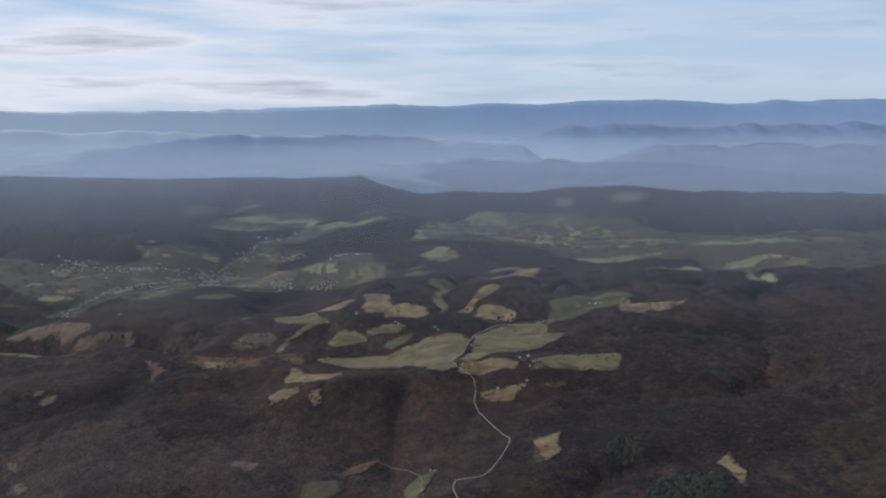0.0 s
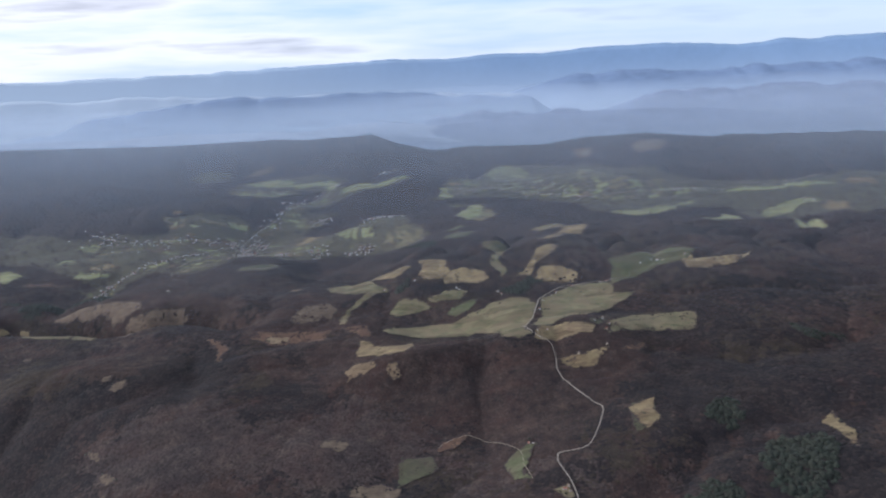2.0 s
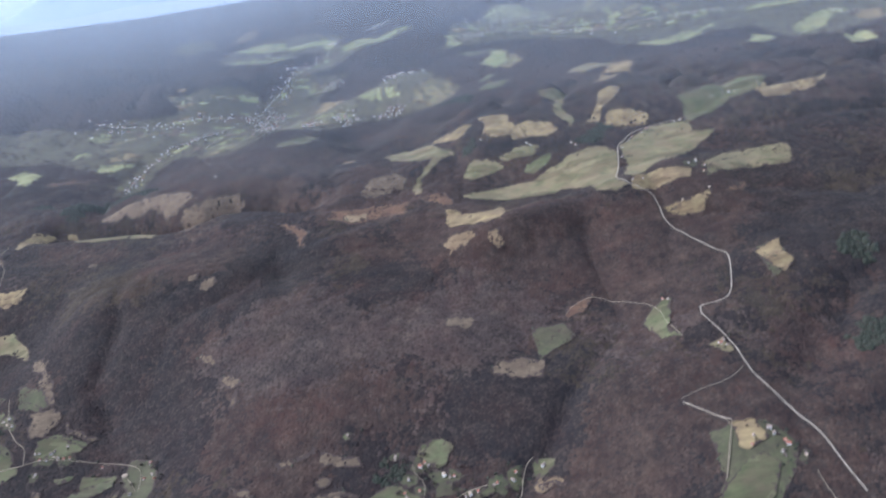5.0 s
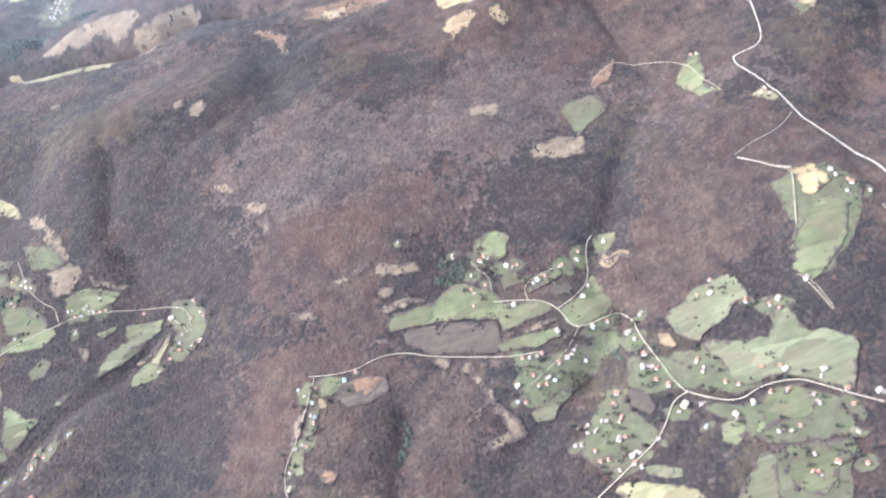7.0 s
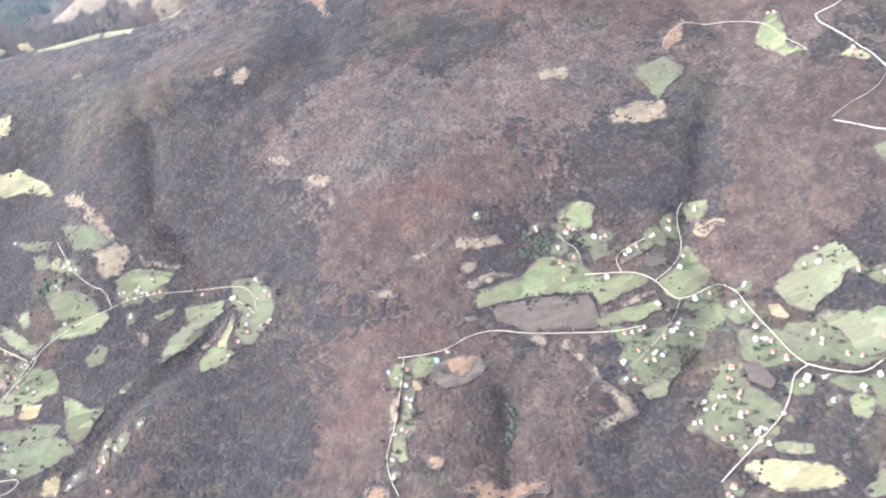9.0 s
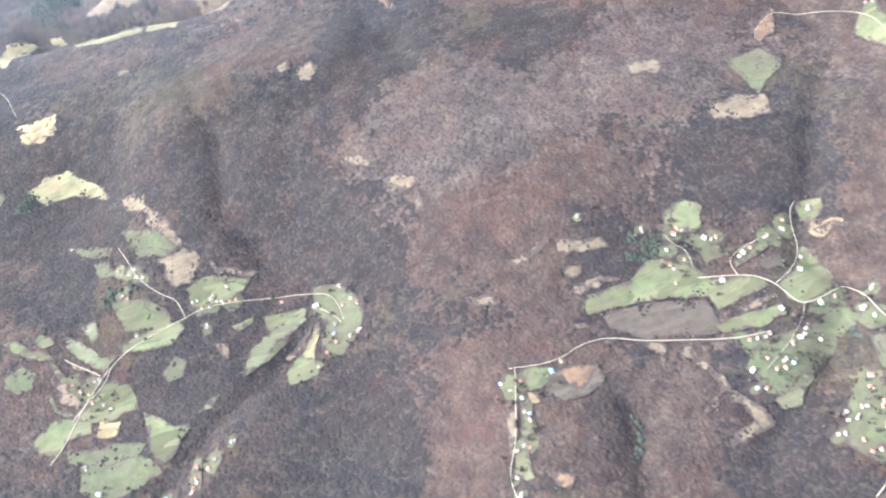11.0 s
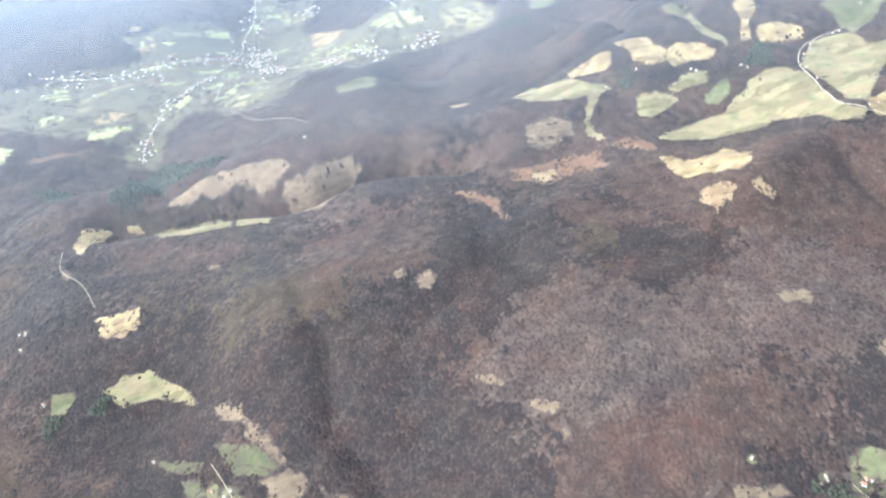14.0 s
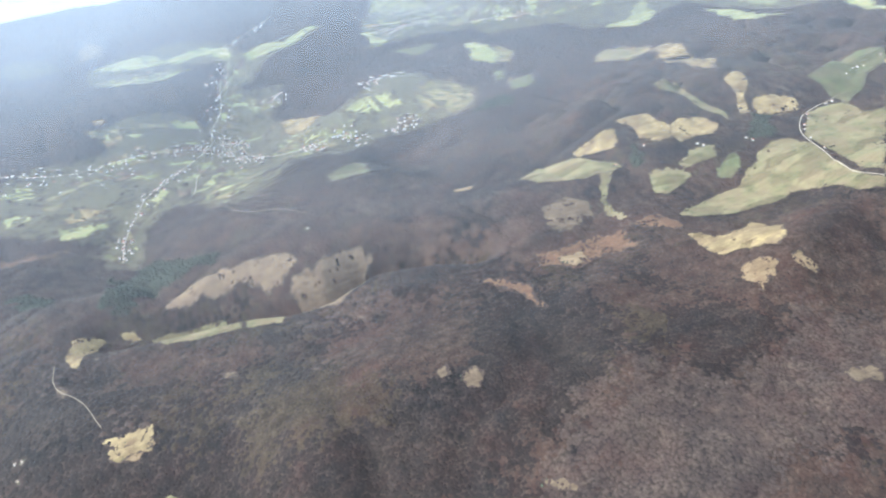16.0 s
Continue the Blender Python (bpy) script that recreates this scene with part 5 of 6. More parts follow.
KINDS = {
    "w": [house(2.6, 3.1, 1.9, 0.55, "wall_white", "roof_pale", "small white plastered farmhouse with a weathered pale roof"),
          house(2.3, 3.4, 1.6, 0.6, "wall_white", "roof_pale", "low white cottage with a faded pale tiled roof"),
          house(2.4, 2.8, 2.0, 0.5, "wall_cream", "roof_pale", "cream plastered cottage with a bleached roof", False),
          house(2.5, 3.0, 1.8, 0.6, "wall_white", "roof_red", "small white cottage with a red clay roof")],
    "W": [house(3.8, 4.9, 2.8, 0.5, "wall_white", "roof_pale", "large white plastered house with a pale roof"),
          house(3.6, 4.4, 3.0, 0.55, "wall_white", "roof_brown", "large white house with a tan roof")],
    "r": [house(2.7, 3.3, 1.9, 0.6, "wall_white", "roof_red", "white farmhouse with a red clay tiled roof"),
          house(2.8, 3.0, 2.1, 0.55, "wall_cream", "roof_red", "cream farmhouse with a red clay tiled roof")],
    "R": [house(3.8, 4.8, 2.6, 0.55, "wall_white", "roof_red", "large white house with a bright red tiled roof")],
    "c": [house(2.8, 3.4, 2.0, 0.55, "wall_cream", "roof_brown", "cream farmhouse with a tan roof")],
    "C": [house(5.2, 6.6, 3.0, 0.45, "wall_cream", "roof_brown", "big cream building with a tan roof")],
    "g": [house(2.8, 3.4, 1.8, 0.6, "wall_white", "roof_grey", "small house with a dark grey slate roof")],
    "G": [house(3.8, 4.6, 2.4, 0.5, "wall_white", "roof_green", "white house with a green sheet-metal roof")],
    "b": [house(3.0, 3.6, 2.0, 0.55, "wall_white", "roof_grey", "house with a blue-grey roof beside the lane")],
}
HOMES = []
used = set()


def put_house(kind, x, y, turn):
    protos = KINDS[kind]
    k = random.randrange(len(protos))
    if kind == "w":
        k = random.choices(range(4), (4, 3, 2, 4))[0]
    m = pose(x, y, float(land(x, y)), 0, 0, turn)
    if (kind, k) in used:
        copy_thing(protos[k], m)
    else:
        used.add((kind, k))
        protos[k].matrix_basis = m
    HOMES.append((x, y))


def hamlet(name, rows):
    for x, y, turn, kind in rows:
        put_house(kind, x, y, turn)


FAR_HOMES = []


def street(name, count, spread, *line):
    """Small houses on both sides of a far street, gathered for one mesh."""
    p = np.array(line, float)
    s = np.r_[0, np.cumsum(np.hypot(*np.diff(p, axis=0).T))]
    for _ in range(int(1.5 * count)):
        at = random.uniform(0, s[-1])
        x, y = np.interp(at, s, p[:, 0]), np.interp(at, s, p[:, 1])
        x, y = float(x + random.gauss(0, spread * 0.55)), float(y + random.gauss(0, spread * 0.9))
        if all(abs(x - u) + abs(y - v) > 5 for u, v, *_ in FAR_HOMES):
            FAR_HOMES.append((x, y, random.uniform(1.7, 2.8), random.uniform(2.0, 3.6), random.uniform(1.2, 1.9), random.uniform(0, 180), random.choices((1, 2, 3), (9, 2, 1))[0]))


def far_town():
    """All far houses as one mesh: walls in the first material, roofs in the others."""
    bm = bmesh.new()
    for x, y, wide, deep, high, turn, roof in FAR_HOMES:
        w, h, top = wide / 2, deep / 2, high + wide * 0.28
        m = pose(x, y, float(land(x, y)) + float(lift_at(x, y)) * 0.6, 0, 0, turn)
        at = lambda *q: bm.verts.new(m @ Vector(q))
        lo = [at(-w, -h, -3), at(w, -h, -3), at(w, h, -3), at(-w, h, -3)]
        up = [at(-w, -h, high), at(w, -h, high), at(w, h, high), at(-w, h, high)]
        for i in range(4):
            bm.faces.new((lo[i], lo[(i + 1) % 4], up[(i + 1) % 4], up[i]))
        o = 0.3
        e = [at(-w - o, -h - o, high - 0.15), at(w + o, -h - o, high - 0.15), at(w + o, h + o, high - 0.15), at(-w - o, h + o, high - 0.15)]
        a, b = at(0, -h - o, top), at(0, h + o, top)
        for q in ((e[1], e[2], b, a), (e[3], e[0], a, b), (e[0], e[1], a), (e[2], e[3], b), (e[3], e[2], e[1], e[0])):
            bm.faces.new(q).material_index = roof if len(q) == 4 else 0
    me = bpy.data.meshes.new("far_town_houses")
    bm.to_mesh(me)
    bm.free()
    for key in ("wall_white", "roof_pale", "roof_red", "roof_grey"):
        me.materials.append(MAT[key])
    tagged(new("far_town_houses", me), "small white houses with pale and red roofs along the valley streets", "town", kind="stuff")


hamlet("west hamlet", [
    (-518, 632, 5, "r"), (-507, 627, 80, "w"), (-511, 625, 85, "w"), (-506, 620, 60, "c"), (-502, 618, 50, "w"),
    (-517, 610, 95, "w"), (-514, 606, 90, "w"), (-552, 674, 115, "w"), (-473, 584, 25, "w"), (-470, 584, 105, "w"),
    (-461, 582, 120, "W"), (-459, 584, 160, "w"), (-458, 579, 75, "w"), (-455, 578, 55, "w"), (-450, 576, 75, "r"),
    (-446, 576, 150, "r"), (-450, 587, 85, "w"), (-468, 578, 25, "w"), (-463, 577, 175, "w"), (-511, 575, 95, "w"),
    (-467, 565, 0, "w"), (-419, 563, 90, "w"), (-399, 549, 95, "C"), (-381, 553, 160, "w"), (-377, 541, 60, "w"),
    (-374, 535, 130, "r"), (-383, 540, 135, "r"), (-391, 530, 90, "w"), (-393, 524, 135, "g"), (-384, 516, 140, "w"),
    (-393, 517, 50, "r"), (-400, 513, 70, "r"), (-407, 504, 95, "w"), (-379, 516, 80, "w")])
hamlet("south-west hamlet", [
    (-549, 550, 10, "r"), (-544, 546, 25, "r"), (-542, 539, 10, "r"), (-535, 534, 145, "w"), (-531, 530, 85, "w"),
    (-540, 554, 165, "w"), (-537, 554, 170, "w"), (-463, 475, 150, "g"), (-474, 469, 105, "w"), (-478, 465, 45, "r"),
    (-485, 471, 60, "r"), (-486, 463, 20, "w"), (-488, 458, 130, "r"), (-541, 478, 60, "W"), (-548, 498, 140, "w"),
    (-484, 441, 85, "r"), (-508, 456, 55, "g"), (-505, 462, 110, "g"), (-554, 558, 135, "w")])
hamlet("meadow hamlet", [
    (-237, 515, 100, "w"), (-207, 495, 175, "w"), (-192, 485, 60, "R"), (-187, 485, 100, "w"), (-189, 487, 30, "w"),
    (-200, 478, 15, "w"), (-194, 469, 70, "r"), (-202, 466, 85, "w"), (-203, 469, 75, "w"), (-178, 476, 35, "W"),
    (-175, 474, 105, "w"), (-172, 474, 55, "w"), (-183, 448, 90, "W"), (-205, 458, 145, "w")])
hamlet("lane cottages", [
    (-289, 434, 5, "G"), (-282, 438, 10, "w"), (-306, 435, 110, "w"), (-309, 425, 25, "b"), (-311, 417, 90, "w"),
    (-309, 415, 100, "g"), (-310, 411, 5, "w"), (-318, 400, 100, "w"), (-316, 398, 90, "w"), (-322, 399, 100, "w"),
    (-327, 387, 45, "w"), (-328, 379, 130, "w"), (-316, 438, 20, "g"), (-313, 432, 90, "w")])
hamlet("terrace cottages", [
    (-190, 410, 60, "r"), (-186, 409, 140, "w"), (-182, 408, 90, "w"), (-179, 409, 40, "w"), (-167, 401, 80, "W"),
    (-172, 400, 120, "w"), (-164, 402, 50, "w"), (-162, 404, 105, "w"), (-188, 397, 0, "w"), (-187, 390, 115, "w"),
    (-183, 389, 10, "r"), (-180, 393, 145, "w"), (-178, 390, 50, "g"), (-198, 394, 115, "W"), (-197, 383, 115, "w"),
    (-201, 385, 90, "g"), (-158, 397, 30, "w")])
hamlet("fold hamlet", [
    (-118, 469, 140, "W"), (-135, 468, 65, "w"), (-137, 463, 135, "w"), (-138, 464, 65, "w"), (-147, 463, 35, "w"),
    (-164, 459, 15, "W"), (-167, 458, 15, "w"), (-159, 460, 15, "w"), (-144, 437, 50, "W"), (-138, 445, 45, "w"),
    (-166, 419, 10, "W"), (-147, 414, 170, "W"), (-138, 415, 155, "w"), (-121, 410, 75, "w"), (-131, 402, 100, "W"),
    (-130, 395, 10, "w")])
hamlet("crossroads hamlet", [
    (-130, 383, 35, "R"), (-134, 376, 165, "W"), (-131, 375, 90, "w"), (-128, 372, 130, "r"), (-131, 366, 60, "r"),
    (-127, 360, 150, "R"), (-152, 368, 60, "R"), (-156, 363, 75, "r"), (-155, 354, 140, "w"), (-157, 352, 130, "w"),
    (-165, 356, 155, "w"), (-172, 357, 10, "w"), (-174, 353, 70, "w"), (-170, 352, 130, "w"), (-161, 343, 140, "W"),
    (-158, 343, 75, "w"), (-179, 348, 135, "w"), (-182, 349, 65, "w"), (-174, 342, 155, "w")])
hamlet("bend hamlet", [
    (-174, 336, 60, "r"), (-170, 335, 10, "w"), (-167, 328, 10, "w"), (-155, 332, 80, "w"), (-159, 332, 80, "W"),
    (-159, 329, 75, "w"), (-157, 325, 165, "w"), (-144, 335, 65, "w"), (-129, 344, 70, "w"), (-125, 346, 130, "C"),
    (-118, 343, 80, "w"), (-181, 314, 45, "R"), (-185, 312, 100, "w")])
hamlet("slope hamlet", [
    (-80, 409, 15, "r"), (-84, 401, 100, "W"), (-90, 404, 35, "r"), (-108, 367, 125, "r"), (-109, 359, 10, "w"),
    (-102, 349, 155, "r"), (-97, 345, 120, "w"), (-106, 331, 25, "W"), (-121, 331, 135, "g")])
hamlet("east hamlet", [
    (-83, 349, 65, "w"), (-75, 346, 50, "w"), (-74, 343, 105, "W"), (-58, 336, 90, "W"), (-61, 333, 150, "w"),
    (-78, 333, 100, "r"), (-86, 335, 130, "r"), (-96, 333, 165, "W"), (-56, 315, 65, "r"), (-54, 323, 85, "r"),
    (-42, 317, 105, "W"), (-69, 326, 125, "w"), (-69, 321, 155, "w"), (-93, 315, 20, "w"), (-88, 313, 85, "w"),
    (-83, 314, 60, "w")])
hamlet("corner hamlet", [
    (-85, 299, 10, "w"), (-90, 292, 125, "w"), (-78, 292, 40, "R"), (-88, 291, 85, "w"), (-67, 287, 15, "r"),
    (-62, 302, 50, "w"), (-71, 387, 145, "R"), (-62, 379, 150, "r"), (-57, 380, 125, "W"), (-59, 375, 120, "w")])
hamlet("clearing hamlet", [
    (5, 436, 65, "W"), (6, 432, 0, "w"), (11, 425, 65, "R"), (10, 427, 50, "r"), (-5, 433, 0, "w"),
    (-8, 428, 80, "w"), (17, 417, 35, "w"), (6, 421, 125, "w"), (-39, 384, 120, "W")])
hamlet("hilltop village", [
    (35, 836, 70, "w"), (47, 856, 175, "w"), (52, 861, 15, "w"), (72, 879, 60, "w"), (64, 869, 50, "w"),
    (111, 888, 105, "w"), (105, 890, 175, "w"), (29, 814, 150, "w"), (82, 763, 165, "W"), (73, 756, 140, "w"),
    (86, 752, 5, "w"), (81, 740, 25, "r"), (49, 703, 10, "w"), (76, 714, 35, "w"), (18, 740, 155, "w"),
    (27, 741, 175, "w"), (-5, 863, 80, "w"), (-49, 875, 40, "w")])
hamlet("ridge village", [
    (154, 914, 10, "w"), (168, 920, 115, "w"), (175, 921, 25, "W"), (180, 918, 165, "w"), (206, 922, 0, "w"),
    (7, 512, 95, "R"), (10, 508, 110, "w"), (10, 515, 20, "w"), (-9, 577, 25, "w"), (-6, 575, 170, "w")])
hamlet("hilltop farms", [
    (-97, 896, 145, "w"), (-52, 879, 120, "w"), (-9, 867, 65, "w"), (-130, 891, 95, "w"), (-308, 1389, 120, "w"),
    (-394, 977, 70, "w")])
hamlet("forest edge farms", [
    (-623, 754, 155, "w"), (-644, 831, 125, "w"), (-639, 829, 30, "w"), (-642, 814, 20, "w")])
street("town street", 46, 18, (-340, 1933), (-386, 1592), (-417, 1535), (-420, 1487), (-458, 1410))
street("town core", 60, 17, (-424, 1477), (-411, 1427), (-390, 1358), (-379, 1312))
street("town core", 30, 13, (-410, 1514), (-388, 1479), (-380, 1429))
street("lower street", 40, 9, (-468, 1382), (-493, 1332), (-522, 1286), (-541, 1237), (-557, 1205), (-561, 1153))
street("west street", 50, 12, (-654, 1453), (-620, 1438), (-556, 1449), (-504, 1463), (-435, 1480))
street("market lane", 14, 12, (-316, 1609), (-298, 1605), (-284, 1632))
street("east farms", 26, 16, (-272, 1331), (-264, 1303), (-256, 1279))
street("vineyard farms", 26, 18, (-201, 1447), (-173, 1450), (-146, 1476))
street("far farms", 18, 8, (-216, 1286), (-190, 1290), (-173, 1294))
street("bridge farms", 16, 12, (-318, 1314), (-314, 1283), (-301, 1300))
street("north street", 26, 20, (-314, 1961), (-301, 2113), (-236, 2196), (-163, 2298))
street("valley farms", 12, 33, (-486, 1956), (-452, 2006), (-431, 1985))
street("far town", 40, 25, (2, 2205), (77, 2180), (152, 2011), (244, 1868))
street("long village", 60, 24, (-37, 1866), (84, 1938), (204, 1864), (322, 1824))
street("long village", 24, 15, (351, 1788), (389, 1793), (442, 1810), (557, 1785))
street("mill village", 14, 12, (678, 1673), (675, 1618), (702, 1628))
street("works", 3, 4, (673, 1784), (685, 1784), (693, 1784))
street("hill farms", 16, 30, (-702, 1495), (-655, 1451), (-581, 1406), (-513, 1400))
far_town()


# ---- gardens and yards round the farmhouses ----
def blob(x, y, r, squash, turn):
    c, s = math.cos(turn), math.sin(turn)
    out = []
    for k in range(7):
        a = k * 0.8976
        u, v = r * random.uniform(0.7, 1.25) * math.cos(a), r * squash * random.uniform(0.7, 1.25) * math.sin(a)
        out.append((x + u * c - v * s, y + u * s + v * c))
    return out


def covered(x, y):
    return any(inside(p, np.array([x]), np.array([y]))[0] for p in OPEN if p[:, 0].min() < x < p[:, 0].max() and p[:, 1].min() < y < p[:, 1].max())


for hx, hy in list(HOMES):
    company = sum(1 for u, v in HOMES if abs(u - hx) + abs(v - hy) < 30)
    if not covered(hx, hy):
        reach = random.uniform(5, 9) if company > 3 else random.uniform(2.5, 4)
        field(random.choices(("green", "grass"), (1, 5))[0], *blob(hx, hy, reach, random.uniform(0.4, 0.9), random.uniform(0, 3.14)), under=0.32)
for hx, hy in list(HOMES):
    if hy < 950 and random.random() < 0.5:
        a, r = random.uniform(0, 6.28), random.uniform(1.2, 2.0)
        field("yard", *blob(hx + r * math.cos(a), hy + r * math.sin(a), random.uniform(1.4, 2.4), random.uniform(0.5, 0.8), a), under=-0.1)


# ---- the woods ----
def near_road(x, y):
    close = np.zeros(len(x), bool)
    for mid, width in ROADS:
        lo, hi = mid.min(0) - 6, mid.max(0) + 6
        k = np.where((x > lo[0]) & (x < hi[0]) & (y > lo[1]) & (y < hi[1]))[0]
        if len(k):
            d = np.min((x[k, None] - mid[None, :, 0]) ** 2 + (y[k, None] - mid[None, :, 1]) ** 2, axis=1)
            close[k] |= d < (width * 0.5 + 1.6) ** 2
    for hx, hy in HOMES:
        close |= (np.abs(x - hx) < 4.5) & (np.abs(y - hy) < 4.5)
    return close


def open_land(x, y):
    """Which spots are bare, and which are trees that stand out in a field, thickest along its rim."""
    bare, among = np.zeros(len(x), bool), np.zeros(len(x), bool)
    chance = lattice(np.round(x * 3), np.round(y * 3), 91) * 0.35 + 0.65 * np.clip(0.5 + 0.6 * waves(x, y, 7, 92) + 0.35 * waves(x, y, 18, 93), 0, 1)
    for p, left in zip(OPEN, TREED):
        lo, hi = p.min(0), p.max(0)
        k = np.where((x > lo[0]) & (x < hi[0]) & (y > lo[1]) & (y < hi[1]))[0]
        if len(k):
            k = k[inside(p, x[k], y[k])]
        if len(k):
            rim = p[::2]
            d = np.concatenate([np.sqrt(np.min((x[c, None] - rim[:, 0]) ** 2 + (y[c, None] - rim[:, 1]) ** 2, axis=1)) for c in np.array_split(k, 1 + len(k) // 4000)])
            fringe = 0.045 * min(np.hypot(*(hi - lo)), 90) * (1 + 4 * left)
            free = chance[k] > left + 0.3 * np.exp(-d / fringe)
            bare[k] |= free
            among[k] |= ~free
    return bare, among & ~bare


def crowns(name, x, y, width, height, material, rng, sink=0.25, rise=0.0):
    """Twiggy crowns, ragged domes with every point shifted by chance."""
    n = len(x)
    ring = np.arange(5) * 2 * np.pi / 5
    tmpl = np.vstack([np.stack([np.cos(ring), np.sin(ring), np.zeros(5)], 1), np.stack([0.5 * np.cos(ring[::2]), 0.5 * np.sin(ring[::2]), np.full(3, 1.0)], 1)])
    faces = [(0, 1, 5), (1, 2, 6), (1, 6, 5), (2, 3, 6), (3, 4, 7), (3, 7, 6), (4, 0, 5), (4, 5, 7), (5, 6, 7)]
    v = np.repeat(tmpl[None], n, 0) * (1 + rng.uniform(-0.3, 0.3, (n, 8, 3)))
    turn = rng.uniform(0, 6.283, n)
    c, s = np.cos(turn)[:, None], np.sin(turn)[:, None]
    w, h = width[:, None] / 2, height[:, None]
    px = (v[..., 0] * c - v[..., 1] * s) * w + x[:, None]
    py = (v[..., 0] * s + v[..., 1] * c) * w + y[:, None]
    pz = (v[..., 2] + rng.uniform(-0.3, 0.3, (n, 8))) * h + footing(px, py) + (rise + (rng.uniform(0, 0.5, n) - sink) * height)[:, None]
    f = (np.array(faces)[None] + 8 * np.arange(n)[:, None, None]).reshape(-1, 3)
    return block_mesh(name, np.stack([px, py, pz], 2).reshape(-1, 3), f, material, True)


def sown(x0, x1, y0, y1, gap, rng):
    """Scattered spots for trees, and how far each is raised to stand on a field's turf."""
    x, y = np.meshgrid(np.arange(x0, x1, gap), np.arange(y0, y1, gap))
    x, y = x.ravel() + rng.uniform(-0.5, 0.5, x.size) * gap, y.ravel() + rng.uniform(-0.5, 0.5, y.size) * gap
    bare, among = open_land(x, y)
    free = ~bare & ~near_road(x, y)
    return x[free], y[free], np.where(among, lift_at(x, y) + 0.12, 0.0)[free]


def in_stands(x, y):
    dark = np.zeros(len(x), bool)
    for stand in CONIFER_STANDS:
        dark |= inside(rounded(stand, 2), x + 8 * waves(x, y, 16, 31) + 4 * waves(x, y, 6, 36), y + 8 * waves(x, y, 16, 32) + 4 * waves(x, y, 6, 37))
    return dark


rng = np.random.default_rng(5)
cx, cy, cup = sown(-790, 360, 220, 1300, 3.0, rng)
core = (cx > -700) & (cx < 130) & (cy > 230) & (cy < 780)  # the slopes that are passed closest stand denser
dx, dy, dup = sown(-700, 130, 230, 780, 2.1, rng)
nx, ny, up = np.r_[cx[~core], dx], np.r_[cy[~core], dy], np.r_[cup[~core], dup]
girth = np.r_[np.full((~core).sum(), 4.6), np.full(len(dx), 3.2)]
dark = in_stands(nx, ny)
size = rng.uniform(0.6, 1.3, len(nx)) * (1 + 0.15 * waves(nx, ny, 60, 33))
thin = (rng.uniform(0, 1, len(nx)) < 0.03 + 0.25 * np.clip(waves(nx, ny, 25, 34), 0, 1)) & ~dark
beyond = rng.uniform(0, 1, len(nx)) < (ny - 980) / 320 + 0.25 * waves(nx, ny, 90, 35)
bare = ~dark & ~thin & ~beyond


def leaning(x, y, stands, seed):
    """How strongly the woods at x, y take after one kind of stand."""
    s = 0.55 * waves(x, y, 75, seed) + 0.3 * waves(x, y, 28, seed + 1) + 0.25 * waves(x, y, 9, seed + 2)
    for hx, hy, reach in stands:
        s = s + 0.95 * np.exp(-((x - hx) ** 2 + (y - hy) ** 2) / (1.3 * reach * reach))
    return s


KINDS_OF_WOOD = (("russet", "bare_woodland", "reddish-brown leafless beech woods covering the hills", RUSSET_STANDS),
                 ("grey", "grey_woodland", "slate-grey leafless hornbeam woods, darkened to paint shade into the folds", GREY_STANDS),
                 ("olive", "oak_woodland", "olive-brown oak woods still holding dry leaves", OLIVE_STANDS),
                 ("pale", "birch_woodland", "pale pinkish young birch woods on the slope", PALE_STANDS))
favour = np.stack([leaning(nx, ny, stands, 101 + 5 * k) for k, (_, _, _, stands) in enumerate(KINDS_OF_WOOD)])
favour = favour + np.array([0.1, 0.14, -0.08, -0.38])[:, None] + rng.uniform(-0.3, 0.3, favour.shape) + 0.3 * np.stack([waves(nx, ny, 6, 141 + k) + waves(nx, ny, 17, 151 + k) for k in range(4)])
kind_of = favour.argmax(0)
for k, (tone, name, label, _) in enumerate(KINDS_OF_WOOD):
    pick = bare & (kind_of == k)
    tagged(crowns(name, nx[pick], ny[pick], (girth * size * np.where(up > 0, 0.6, 1))[pick], (0.075 * girth * size)[pick] * rng.uniform(0.5, 1.5, int(pick.sum())), MAT[tone], rng, rise=np.maximum(up[pick], 0.04)), label, "woodland", kind="stuff")
firs = crowns("conifer_woodland", nx[dark], ny[dark], (1.1 * girth * size)[dark], 0.3 * (girth * size)[dark], MAT["conifer"], rng, rise=up[dark])
tagged(firs, "dark green conifer stands in the brown woods", "woodland", kind="stuff")
ex, ey, up_e = sown(360, 1000, 300, 1300, 4.6, rng)
size = rng.uniform(0.65, 1.3, len(ex))
slope = crowns("hillside_woodland", ex, ey, 6.2 * size, 0.9 * size, MAT["slope"], rng, rise=np.maximum(up_e, 0.06))
tagged(slope, "leafless brown woods on the long eastern hillside", "woodland", kind="stuff")
fx, fy, up_f = sown(-1500, 1500, 1300, 2850, 7.6, rng)
dark = in_stands(fx, fy)
size = rng.uniform(0.65, 1.3, len(fx))
part_of = ~dark
wx, wy = np.r_[fx[part_of], nx[beyond & ~thin]], np.r_[fy[part_of], ny[beyond & ~thin]]
lifted = np.r_[up_f[part_of], up[beyond & ~thin]]
wide = np.r_[(np.where(up_f > 0, 6.0, 10.5) * size)[part_of], rng.uniform(2.4, 4.2, int((beyond & ~thin).sum()))]
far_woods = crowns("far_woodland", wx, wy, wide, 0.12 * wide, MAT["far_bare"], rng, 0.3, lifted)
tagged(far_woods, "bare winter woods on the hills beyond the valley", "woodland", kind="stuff")
